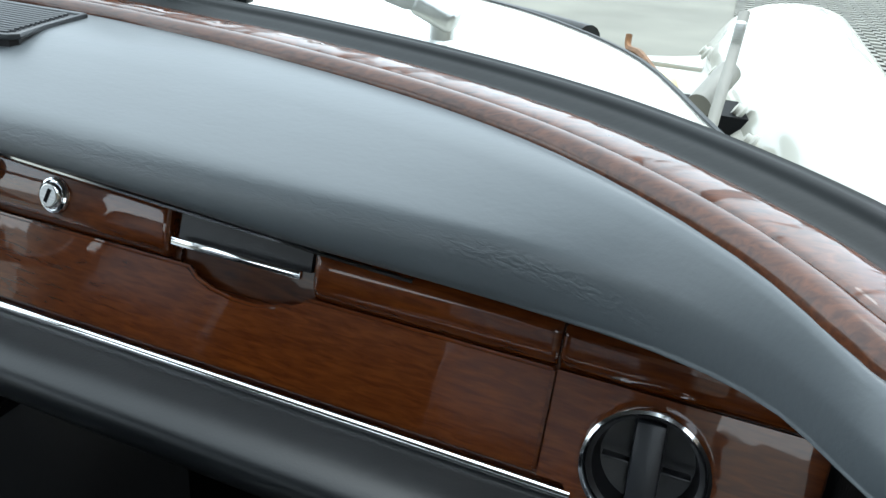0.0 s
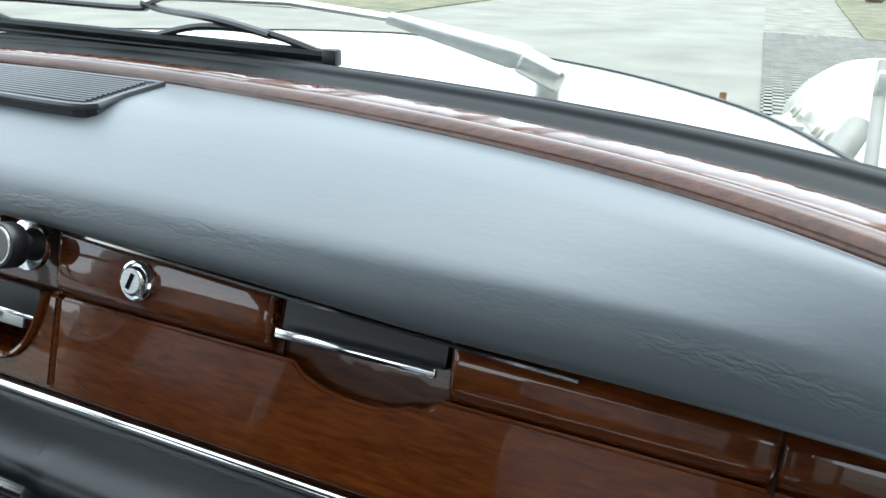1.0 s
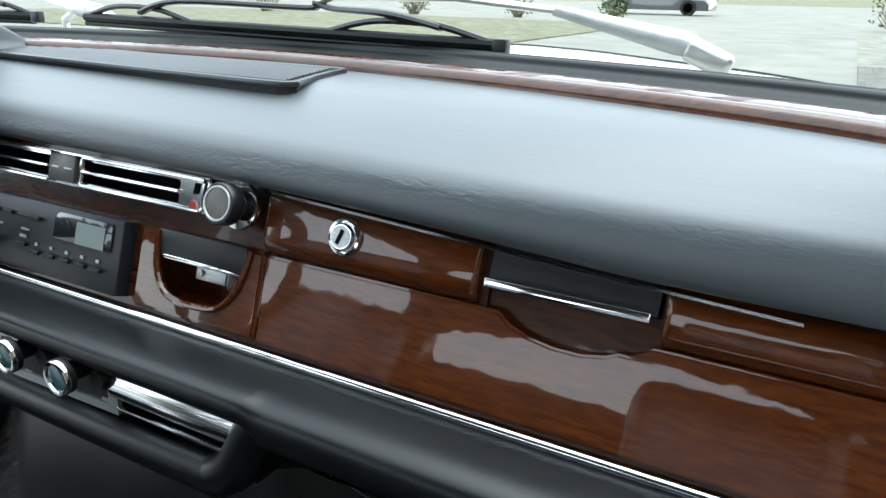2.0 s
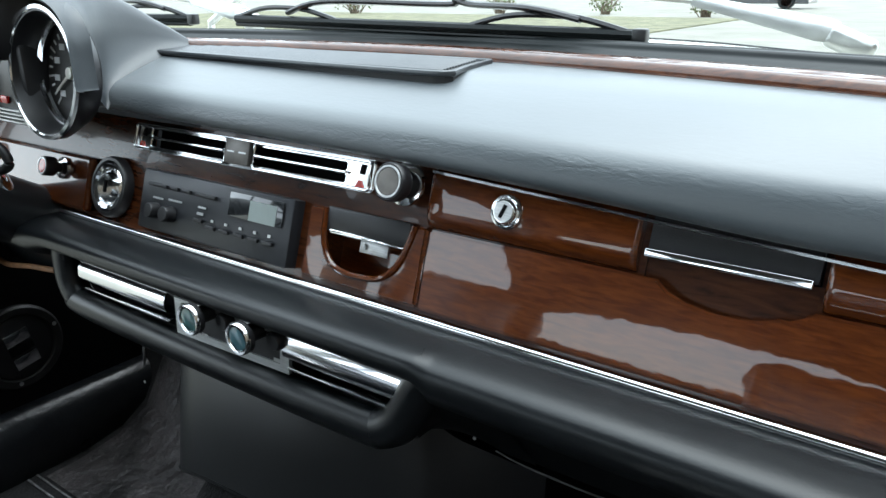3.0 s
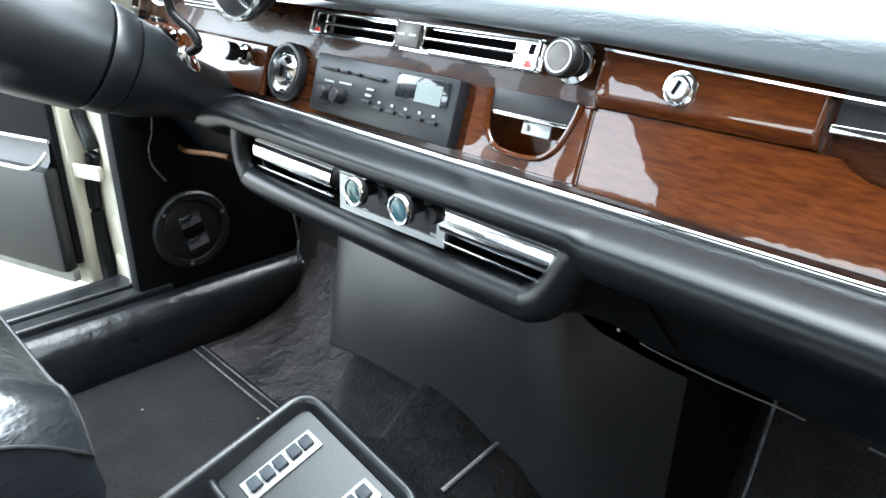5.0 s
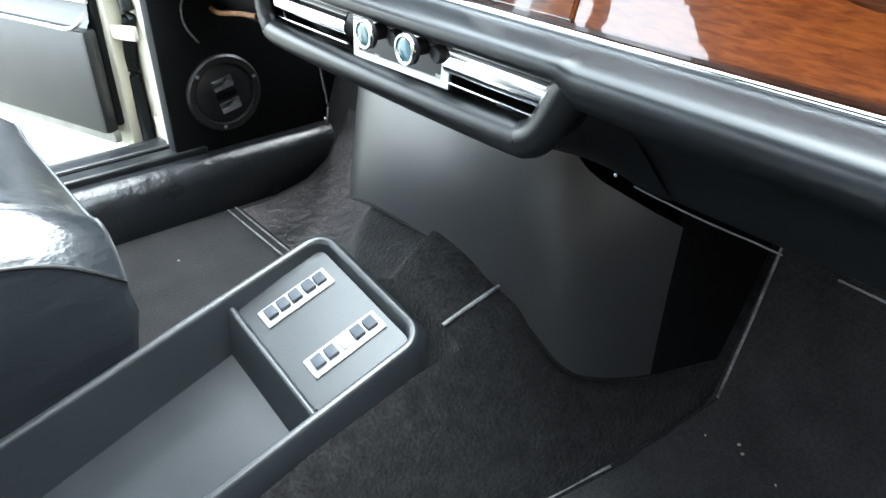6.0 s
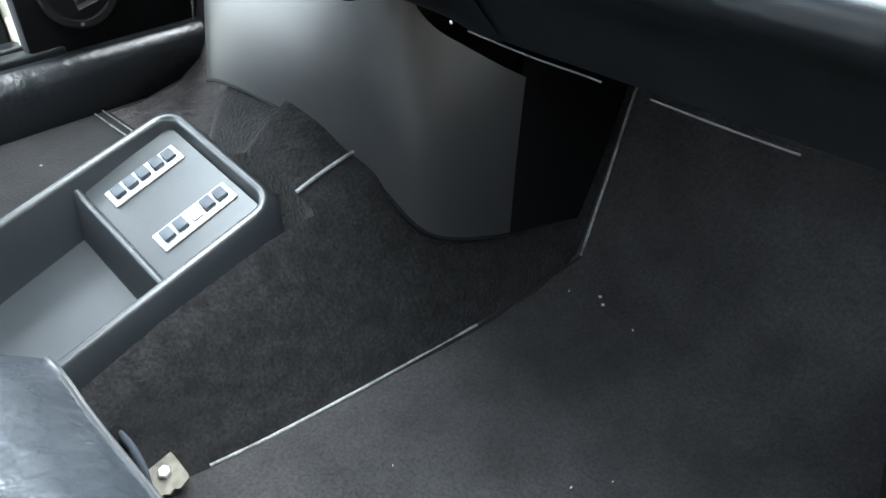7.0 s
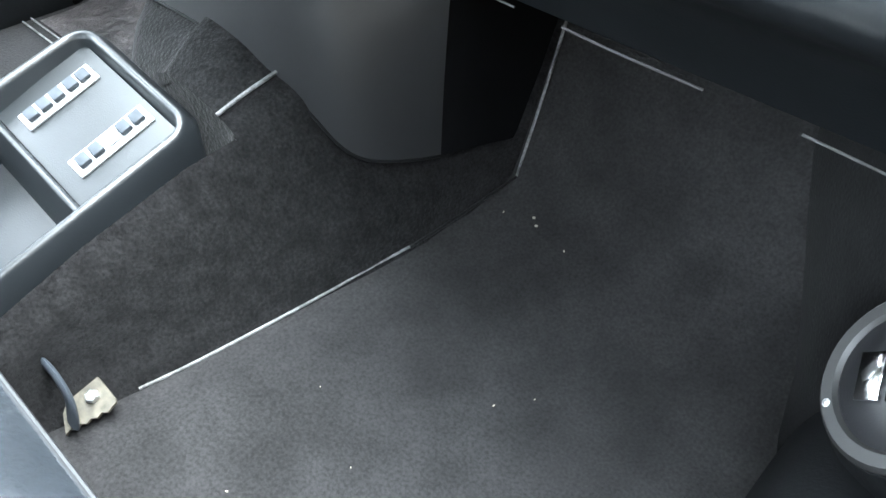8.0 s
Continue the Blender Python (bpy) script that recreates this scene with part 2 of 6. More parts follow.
M_GREYPAINT = material("grey_paint", (0.21, 0.205, 0.18), 0.5, vary=0.2, vary_scale=30)
M_BRASS = material("zinc_plated", (0.060, 0.053, 0.040), 0.6, 0.1, vary=0.5, vary_scale=120, bump=0.3, bump_scale=200)
M_GAUGE = material("gauge_face", (0.022, 0.021, 0.020), 0.5, vary=0.1)
M_RED = material("red_lens", (0.45, 0.02, 0.015), 0.25, coat=0.5)
M_BLUE = material("blue_lens", (0.07, 0.165, 0.20), 0.10, coat=0.8)
M_GREEN = material("teal_lens", (0.06, 0.15, 0.15), 0.10, coat=0.8)
M_IVORY = material("ivory_knob", (0.62, 0.60, 0.54), 0.35)
M_HEAD = material("headliner", (0.09, 0.088, 0.082), 0.9, vary=0.1, bump=0.3, bump_scale=400)
M_CONCRETE = material("concrete", (0.150, 0.147, 0.122), 0.9, bump=0.3, bump_scale=60, vary=0.2, vary_scale=1.2, bump2=0.2, bump2_scale=8)
M_GRASS = material("grass", (0.112, 0.110, 0.062), 0.95, bump=0.8, bump_scale=60, vary=0.4, vary_scale=2.5, dist=0.02)
M_PAVER = material("grid_paver", (0.185, 0.183, 0.160), 0.9, bump=0.4, bump_scale=60, vary=0.2, vary_scale=5)
M_TWIG = material("twig", (0.10, 0.075, 0.05), 0.9, vary=0.3)
M_LEAF = material("leaf", (0.07, 0.10, 0.03), 0.7, vary=0.4)
M_RUST = material("rusty_brown", (0.17, 0.075, 0.025), 0.7, vary=0.3, vary_scale=80)
M_BOTTLE = material("yellowed_plastic", (0.62, 0.52, 0.30), 0.45, vary=0.1)
M_BRONZE = material("bronze_grey", (0.13, 0.12, 0.11), 0.35, 0.5, vary=0.2, vary_scale=90)
M_LINT = material("lint", (0.30, 0.27, 0.22), 0.9, vary=0.3)
M_CARPAINT = material("dark_car_paint", (0.05, 0.055, 0.06), 0.2, coat=1.0)


def glass_material():
    m = bpy.data.materials.new("windscreen_glass")
    m.use_nodes = True
    n, l = m.node_tree.nodes, m.node_tree.links
    n.remove(n["Principled BSDF"])
    tr, gl, mx = n.new("ShaderNodeBsdfTransparent"), n.new("ShaderNodeBsdfGlossy"), n.new("ShaderNodeMixShader")
    tr.inputs[0].default_value = (0.95, 0.97, 0.95, 1)
    gl.inputs["Roughness"].default_value = 0.02
    mx.inputs[0].default_value = 0.025
    l.new(tr.outputs[0], mx.inputs[1])
    l.new(gl.outputs[0], mx.inputs[2])
    l.new(mx.outputs[0], n["Material Output"].inputs[0])
    return m


M_GLASS = glass_material()


# ---- mesh helpers ----
def thing(name, label, category, at=(0, 0, 0), group="", kind=""):
    ob = new(name)
    ob.location = at
    ob.empty_display_size = 0.02
    return tagged(ob, label, category, group, kind)


def part(name, bm, mat, parent=None, label="", smooth=True, angle=40):
    me = bpy.data.meshes.new(name)
    bmesh.ops.recalc_face_normals(bm, faces=bm.faces)
    bm.to_mesh(me)
    bm.free()
    me.materials.append(mat)
    if smooth:
        me.shade_smooth()
        me.set_sharp_from_angle(angle=radians(angle))
    ob = new(name, me)
    if parent:
        ob.parent = parent
        top = Matrix.Translation(parent.location) if parent.parent is None else Matrix.Identity(4)
        ob.matrix_parent_inverse = top.inverted()
    if label:
        ob["label"] = label
    return ob


def structure(name, bm, mat, label, category, smooth=True, kind="structure"):
    return tagged(part(name, bm, mat, None, "", smooth), label, category, kind=kind)


def axes(o, u, v, w):
    """A matrix with its origin at o and the columns u, v, w."""
    m = Matrix.Identity(4)
    for i, c in enumerate((u, v, w, o)):
        for j in range(3):
            m[j][i] = c[j]
    return m


def box(bm, c, s, m=None, bevel=0.0, seg=2):
    r = bmesh.ops.create_cube(bm, size=1)
    vs = r["verts"]
    for p in vs:
        p.co = Vector((p.co.x * s[0] + c[0], p.co.y * s[1] + c[1], p.co.z * s[2] + c[2]))
    if bevel:
        es = list({e for p in vs for e in p.link_edges})
        rb = bmesh.ops.bevel(bm, geom=es, offset=bevel, segments=seg, affect="EDGES", profile=0.5)
        vs = list({p for f in rb["faces"] for p in f.verts} | {p for p in vs if p.is_valid})
    if m is not None:
        bmesh.ops.transform(bm, matrix=m, verts=[p for p in vs if p.is_valid])
    return bm


def loft(bm, rows, closed=False, caps=False, cyclic=False):
    """A skin over rows of points; closed: each row is a ring; cyclic: the last row meets the first."""
    g = [[bm.verts.new(p) for p in r] for r in rows]
    k = len(rows[0])
    pairs = list(zip(g, g[1:])) + ([(g[-1], g[0])] if cyclic else [])
    for a, b in pairs:
        for i in range(k if closed else k - 1):
            j = (i + 1) % k
            bm.faces.new((a[i], a[j], b[j], b[i]))
    if caps and closed and not cyclic:
        bm.faces.new(g[0])
        bm.faces.new(list(reversed(g[-1])))
    return bm


def lathe(bm, prof, m, seg=32, cap=True):
    """Turns (radius, height) points about the local z of m."""
    rows = []
    for r, h in prof:
        rows.append([m @ Vector((max(r, 1e-5) * math.cos(2 * math.pi * i / seg), max(r, 1e-5) * math.sin(2 * math.pi * i / seg), h)) for i in range(seg)])
    return loft(bm, rows, closed=True, caps=cap)


def spline(pts, n=8):
    """Catmull-Rom through the points."""
    pts = [Vector(p) for p in pts]
    out = []
    for i in range(len(pts) - 1):
        a, b, c, d = pts[max(i - 1, 0)], pts[i], pts[i + 1], pts[min(i + 2, len(pts) - 1)]
        for k in range(n):
            t = k / n
            out.append(0.5 * (2 * b + (c - a) * t + (2 * a - 5 * b + 4 * c - d) * t * t + (3 * b - a - 3 * c + d) * t ** 3))
    return out + [pts[-1]]


def tube(bm, path, r, seg=10, cyclic=False, flat=1.0, up=(0, 0, 1)):
    """A round (or flattened) rod along a path; r: one radius or one per point."""
    path = [Vector(p) for p in path]
    rows, n = [], len(path)
    for i, p in enumerate(path):
        a = path[(i - 1) % n] if cyclic or i else p
        b = path[(i + 1) % n] if cyclic or i < n - 1 else p
        d = (b - a).normalized()
        x = d.cross(Vector(up))
        if x.length < 1e-4:
            x = d.cross(Vector((1, 0, 0)))
        x.normalize()
        y = x.cross(d)
        rr = r[i] if isinstance(r, (list, tuple)) else r
        rows.append([p + x * rr * math.cos(2 * math.pi * k / seg) + y * rr * flat * math.sin(2 * math.pi * k / seg) for k in range(seg)])
    return loft(bm, rows, closed=True, caps=True, cyclic=cyclic)


def plate(bm, outer, holes, depth, m):
    """A flat board in the local xy of m with holes, its front at z = 0 and its back at -depth."""
    made, start = [], set(bm.verts)
    for ring in [outer] + list(holes):
        vs = [bm.verts.new((p[0], p[1], 0)) for p in ring]
        made += [bm.edges.new((vs[i], vs[(i + 1) % len(vs)])) for i in range(len(vs))]
    r = bmesh.ops.triangle_fill(bm, edges=made, use_beauty=True, use_dissolve=False)
    fs = [f for f in r["geom"] if isinstance(f, bmesh.types.BMFace)]
    ex = bmesh.ops.extrude_face_region(bm, geom=fs)
    for p in ex["geom"]:
        if isinstance(p, bmesh.types.BMVert):
            p.co.z -= depth
    bmesh.ops.transform(bm, matrix=m, verts=[p for p in bm.verts if p not in start])
    return bm


def rrect(x0, y0, x1, y1, r, n=5):
    out = []
    for cx, cy, a in ((x1 - r, y1 - r, 0), (x0 + r, y1 - r, 90), (x0 + r, y0 + r, 180), (x1 - r, y0 + r, 270)):
        for k in range(n + 1):
            t = radians(a + 90 * k / n)
            out.append((cx + r * math.cos(t), cy + r * math.sin(t)))
    return out


def ring_points(cx, cy, r, n=32):
    return [(cx + r * math.cos(2 * math.pi * i / n), cy + r * math.sin(2 * math.pi * i / n)) for i in range(n)]


def lerp_table(x, table):
    if x <= table[0][0]:
        return table[0][1]
    for (a, p), (b, q) in zip(table, table[1:]):
        if x <= b:
            t = (x - a) / (b - a)
            return p + (q - p) * t
    return table[-1][1]


def smooth_table(x, table, w=0.02):
    return sum(lerp_table(x + d * w, table) for d in (-2, -1, 0, 1, 2)) / 5


# The dash face leans: u along the car's width, v up the face, w out towards the seats.
DASH = axes((0, 0.0099, 0.465), (1, 0, 0), (0, 0.3090, 0.9511), (0, -0.9511, 0.3090))
MID = 0.02                      # the car's centre line
BACK = [(0.02, 0.174), (0.117, 0.168), (0.254, 0.145), (0.345, 0.121), (0.393, 0.105), (0.43, 0.091), (0.481, 0.066), (0.51, 0.047), (0.533, 0.030), (0.556, 0.010), (0.58, -0.013), (0.60, -0.038), (0.615, -0.062), (0.628, -0.095)]


def back_y(x):
    return smooth_table(MID + abs(x - MID), BACK, 0.01)


# ---- ground and distance ----
bm = bmesh.new()
n = 40
loft(bm, [[(-60 + 3 * i, -60 + 3 * j, -0.35) for i in range(n + 1)] for j in range(n + 1)])
structure("ground", bm, M_CONCRETE, "worn grey asphalt yard", "ground")
bm = bmesh.new()
box(bm, (0, 75, -0.40), (400, 150, 0.04))
structure("lawn_far", bm, M_GRASS, "dry yellowish lawn beyond the yard", "lawn")
for c, s in (((-16, 17.2, -0.34), (20.5, 11.5, 0.03)), ((7.5, 21, -0.34), (12, 18, 0.03))):
    bm = bmesh.new()
    box(bm, c, s)
    structure("lawn", bm, M_GRASS, "patch of dry yellow-green grass beside the yard", "lawn")

# unseen wall, added to keep low light from the right out of the cabin
bm = bmesh.new()
box(bm, (2.5, -3.2, 1.0), (0.3, 9.0, 2.75))
structure("wall_light_block", bm, M_TWIG, "unseen dark wall added beside the car to block light", "wall")

# ---- floor, tunnel, toe board, sills ----
bm = bmesh.new()
ys = [-1.9, -1.0, -0.6, -0.4, -0.3, -0.2, -0.1, -0.052, -0.048, -0.03, -0.015, 0, 0.015, 0.03, 0.045, 0.06, 0.08, 0.11, 0.14, 0.165, 0.18, 0.19, 0.199, 0.21, 0.235, 0.256, 0.275, 0.32, 0.36, 0.40]
def floor_rise(y):
    return lerp_table(y, [(0.08, 0.0), (0.14, 0.012), (0.18, 0.036), (0.199, 0.062), (0.21, 0.088), (0.235, 0.158), (0.256, 0.219), (0.30, 0.33), (0.40, 0.46)])
def floor_pad(x, y):
    """Thicker carpet along the tunnel."""
    return lerp_table(x, [(0.10, 0.036), (0.19, 0.036), (0.25, 0.022), (0.32, 0.009), (0.42, 0.0)]) * lerp_table(y, [(-0.2, 0.95), (0.0, 1.15), (0.06, 1.22), (0.12, 1.25), (0.17, 0.85), (0.20, 0.25), (0.24, 0.0)])
loft(bm, [[(x, y, floor_rise(y) + floor_pad(x, y)) for x in (0.10, 0.16, 0.2, 0.25, 0.28, 0.32, 0.36, 0.42, 0.5, 0.57, 0.60)] for y in ys])
structure("floor", bm, M_CARPET2, "dark grey carpet in the passenger footwell", "floor carpet")
bm = bmesh.new()
loft(bm, [[(x, y, 0.05 + floor_rise(y)) for x in (-0.60, -0.5, -0.4, -0.3, -0.2, -0.10)] for y in ys])
structure("floor_driver", bm, M_CARPET2, "dark grey carpet in the driver footwell", "floor carpet")

bm = bmesh.new()
def tunnel_top(y):
    return 0.200 + 0.27 * (y + 0.03) if y > -0.6 else 0.046
rows = []
for y in ys:
    t = tunnel_top(y) if y > -0.05 else 0.012 + lerp_table(y, [(-1.9, 0.03), (-0.6, 0.04), (-0.285, 0.130), (-0.193, 0.160), (-0.11, 0.180), (-0.052, 0.184)])
    mc = MID if y > -0.05 else 0.0065
    crown = lerp_table(y, [(-0.055, 0.0), (-0.02, 0.022), (0.02, 0.032), (0.4, 0.04)])
    low = 0.0 if y > -0.05 else 0.07
    foot = lerp_table(y, [(-0.3, 0.14), (-0.21, 0.15), (0.05, 0.197), (0.2, 0.213), (0.4, 0.214)])
    fz = floor_rise(y) + floor_pad(foot, y) + 0.0015 if y > -0.3 else 0.02
    right = [(foot + 0.012, fz - 0.02), (foot, fz), (foot - 0.02, fz + (t - fz) * 0.28), (0.118, t - 0.035), (0.10, t - 0.012), (0.075, t - low + 0.10 * crown)]
    left = [(mc * 2 - x, z + 0.02 * (t - z) / t) for x, z in right]
    if y > -0.05:
        ease = lerp_table(y, [(-0.05, 1.0), (-0.03, 0.55), (-0.01, 0.18), (0.01, 0.0)])
        left = [(x + 0.048 * ease, z - d * ease) for x, z, d in ((-0.185, 0.03 + floor_rise(y), 0.0), (-0.178, 0.05 + floor_rise(y), 0.0), (-0.160, 0.6 * t, 0.015), (-0.143, t - 0.030, 0.02), (-0.120, t + 0.3 * crown, 0.018), (-0.088, t + 0.75 * crown, 0.010))]
    rows.append(([(x, y, z) for x, z in left] + [(mc * 2 - 0.050, y, t + 0.004 + 0.70 * crown - 1.4 * low), (0.0, y, t + 0.006 + crown - 2 * low), (0.040, y, t + 0.004 + 0.72 * crown - 1.5 * low)] + [(x, y, z) for x, z in reversed(right)]))
def straight(pts, n):
    return [Vector(a).lerp(Vector(b), i / n) for a, b in zip(pts, pts[1:]) for i in range(n)] + [Vector(pts[-1])]
loft(bm, [spline(r, 4) if r[0][1] > -0.05 else straight(r, 4) for r in rows])
structure("tunnel", bm, M_CARPET, "black carpeted transmission tunnel", "tunnel carpet")

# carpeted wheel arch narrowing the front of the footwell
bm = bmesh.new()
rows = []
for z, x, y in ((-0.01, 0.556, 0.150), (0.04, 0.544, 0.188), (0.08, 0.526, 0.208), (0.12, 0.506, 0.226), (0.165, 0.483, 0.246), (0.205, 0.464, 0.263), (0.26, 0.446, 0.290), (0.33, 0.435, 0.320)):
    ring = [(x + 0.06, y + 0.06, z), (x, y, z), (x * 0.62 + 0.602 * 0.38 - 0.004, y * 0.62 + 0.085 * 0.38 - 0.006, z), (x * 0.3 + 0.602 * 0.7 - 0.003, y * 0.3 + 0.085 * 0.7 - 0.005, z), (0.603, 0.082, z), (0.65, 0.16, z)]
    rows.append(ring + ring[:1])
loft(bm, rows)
structure("wall_wheel_arch", bm, M_ARCH_SHADED, "black carpet over the wheel arch in the footwell", "wheel arch")

# sills
for side, x, s, lift in (("right", 0.642, -1, 0.0), ("left", -0.56, 1, 0.0)):
    bm = bmesh.new()
    prof = [(0.075, 0.0), (0.07, 0.06), (0.06, 0.11), (0.04, 0.137), (0.015, 0.147), (-0.01, 0.150), (-0.05, 0.148), (-0.10, 0.140), (-0.13, 0.10), (-0.14, -0.1)]
    if side == "left":
        prof = [(0.026, 0.0), (0.040, 0.045), (0.043, 0.085), (0.036, 0.117), (0.020, 0.133), (0.004, 0.135), (-0.05, 0.138), (-0.10, 0.134), (-0.13, 0.10), (-0.14, -0.1)]
    prof = [tuple(p) for p in spline([(a, b, 0) for a, b in prof], 4)]
    loft(bm, [[(x + s * p[0], y, p[1]) for p in prof] for y in (-1.9, -1.2, -0.6, -0.3, -0.1, 0.05, 0.15, 0.30, 0.46)])
    structure("sill_" + side, bm, M_SILL if side == "left" else M_UNDER, "black vinyl-covered door sill", "door sill")
bm = bmesh.new()
box(bm, (-0.572, -0.95, 0.139), (0.030, 1.9, 0.014), bevel=0.005, seg=3)
tube(bm, [(-0.592, -1.9, 0.146), (-0.592, -0.9, 0.146), (-0.592, 0.0, 0.146)], 0.004, 8)
structure("trim", bm, M_CONSOLE, "glossy black sill trim strip", "sill trim")

# footwell side walls with the door pillars in front of the openings
for side, x, s, w in (("right", 0.60, 1, 0.06), ("left", -0.56, -1, 0.03)):
    bm = bmesh.new()
    if side == "right":
        box(bm, (x + w / 2, 0.28, 0.25), (w, 0.42, 0.54), bevel=0.006)
        box(bm, (x + w - 0.006, 0.015, 0.25), (0.012, 0.13, 0.54), bevel=0.004)
    else:
        box(bm, (x + s * w / 2, 0.22, 0.25), (w, 0.54, 0.54), bevel=0.006)
    structure("wall_kick_" + side, bm, M_UNDER, "black trim panel closing the footwell side", "kick panel")
# unseen panel, added to hold back light through the open passenger door
bm = bmesh.new()
box(bm, (0.705, -0.235, 0.25), (0.03, 0.36, 0.30), bevel=0.01)
structure("wall_footwell_blocker", bm, M_UNDER, "unseen black panel added to block light from the door opening", "door panel")
bm = bmesh.new()
box(bm, (0.02, 0.47, 0.22), (1.3, 0.06, 0.64))
structure("wall_bulkhead", bm, M_UNDER, "black bulkhead behind the dashboard", "bulkhead")

# ---- the body shell: roof, pillars, rear ----
bm = bmesh.new()
rows = []
for y, h in ((-0.33, 0.965), (-0.55, 1.03), (-0.7, 1.05), (-0.95, 1.05), (-1.15, 1.03), (-1.40, 0.88), (-1.62, 0.715)):
    rows.append([(MID + 0.60 * math.sin(a), y, h - 0.085 + 0.135 * math.cos(a)) for a in [radians(-90 + 15 * i) for i in range(13)]])
loft(bm, rows)
loft(bm, [[(p[0], p[1], p[2] + 0.03) for p in r] for r in rows])
structure("ceiling", bm, M_HEAD, "pale grey cloth headliner under the roof", "headliner")
for s in (1, -1):
    bm = bmesh.new()
    tube(bm, spline([(MID + s * 0.66, -0.02, 0.50), (MID + s * 0.648, -0.04, 0.64), (MID + s * 0.61, -0.22, 0.84), (MID + s * 0.55, -0.42, 0.98)], 6), 0.024, 10)
    structure("pillar_front", bm, M_WHITE, "ivory painted windscreen pillar", "pillar")
    bm = bmesh.new()
    box(bm, (MID + s * 0.60, -0.76, 0.59), (0.05, 0.10, 0.99), bevel=0.01)
    structure("pillar_middle", bm, M_WHITE, "ivory painted centre door pillar", "pillar")
    bm = bmesh.new()
    box(bm, (MID + s * 0.62, -1.38, 0.23), (0.05, 1.15, 0.54), bevel=0.01)
    structure("wall_rear_door_" + ("right" if s > 0 else "left"), bm, M_UNDER, "black rear door trim panel", "rear door")
bm = bmesh.new()
box(bm, (MID, -2.05, 0.20), (1.25, 0.06, 0.48), bevel=0.01)
box(bm, (MID, -1.55, 0.278), (1.20, 0.22, 0.556), bevel=0.05, seg=4)
box(bm, (MID, -1.84, 0.425), (1.20, 0.42, 0.03), bevel=0.008)
structure("wall_rear", bm, M_UNDER, "black rear seat back and parcel shelf below the rear window", "rear wall")

for s in (1, -1):
    bm = bmesh.new()
    tube(bm, [(MID + s * 0.60, -1.60, 0.50), (MID + s * 0.59, -1.52, 0.72), (MID + s * 0.56, -1.42, 0.91)], [0.055, 0.05, 0.045], 10)
    structure("pillar_rear", bm, M_HEAD, "pale cloth-covered rear roof pillar", "pillar")

# ---- dashboard ----
dash = thing("dashboard", "black leather-padded dashboard with glossy walnut veneer and chrome trim", "dashboard", (MID, 0.1, 0.45))
def pad_profile(x):
    """Section of the top pad at x, from the windscreen round the nose."""
    yb = back_y(x)
    e = abs(x - MID)
    yn = smooth_table(e, [(0.0, 0.019), (0.33, 0.019), (0.42, 0.0165), (0.48, 0.010), (0.51, 0.002), (0.53, -0.006), (0.55, -0.019), (0.57, -0.038), (0.585, -0.058), (0.60, -0.082), (0.61, -0.11)], 0.008)
    zn = smooth_table(x, [(-0.55, 0.575), (-0.3, 0.570), (-0.14, 0.5660), (0.0, 0.5635), (0.15, 0.5605), (0.27, 0.5555), (0.365, 0.5505), (0.44, 0.5510), (0.47, 0.5525), (0.50, 0.5540), (0.52, 0.556), (0.545, 0.5605), (0.57, 0.5675), (0.59, 0.576), (0.605, 0.583), (0.62, 0.588)], 0.008)
    zb = 0.6125
    dz, k = zn - zb, min(1.0, 0.97 * (yb - yn) / 0.12)
    prof = [(yb + 0.008, 0.600), (yb + 0.0005, zb - 0.001), (yb - 0.004 * k, zb)]
    # flat beside the rail, then an even slope down to a tight nose
    prof += [(yn + d * k, zb + dz * q) for d, q in ((0.10, 0.014), (0.08, 0.070), (0.065, 0.140), (0.05, 0.222), (0.035, 0.315), (0.02, 0.415),
             (0.011, 0.490), (0.005, 0.590), (0.0015, 0.715), (0.0, 0.860), (0.0015, 0.950), (0.007, 1.0))]
    prof += [(yn + 0.018, zn + 0.0015), (yn + 0.034, zn + 0.006), (max(yn + 0.05, 0.062), zn + 0.010)]
    return spline([(x, p, q) for p, q in prof], 4)


def pad_height(x, y):
    """Height of the pad's upper side."""
    best = 0.566
    pts = pad_profile(x)
    for a, b in zip(pts, pts[1:]):
        if b.y <= y <= a.y and a.y > b.y:
            best = max(best, a.z + (b.z - a.z) * (a.y - y) / (a.y - b.y))
    return best


bm = bmesh.new()
xs = [-0.58 + 0.02 * i for i in range(59)] + [0.592, 0.602, 0.610, 0.616, 0.622, 0.626]
rows = [pad_profile(x) for x in xs]
loft(bm, rows)
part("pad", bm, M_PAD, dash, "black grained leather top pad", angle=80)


def along_back(offset, xs, z):
    """Points beside the pad's rear edge, set off towards the windscreen."""
    out = []
    for x in xs:
        dx = 0.004
        t = Vector((2 * dx, back_y(x + dx) - back_y(x - dx), 0)).normalized()
        nrm = Vector((-t.y, t.x, 0))
        out.append(Vector((x, back_y(x), z)) + nrm * offset)
    return out


capx = [-0.57 + 0.01 * i for i in range(118)] + [0.606, 0.612, 0.618, 0.624]
def swept(prof, xs=capx):
    b = bmesh.new()
    cols = [along_back(o, xs, z) for o, z in prof]
    loft(b, [list(r) for r in zip(*cols)])
    return b
bead = [tuple(p)[:2] for p in spline([(-0.001, 0.604, 0), (0.0, 0.6130, 0), (0.0016, 0.6172, 0), (0.0050, 0.6200, 0), (0.0095, 0.6204, 0), (0.0120, 0.6182, 0), (0.0124, 0.6150, 0)], 4)]
part("front_bead", swept(bead), M_BEAD, dash, "glossy walnut bead along the windscreen", angle=70)
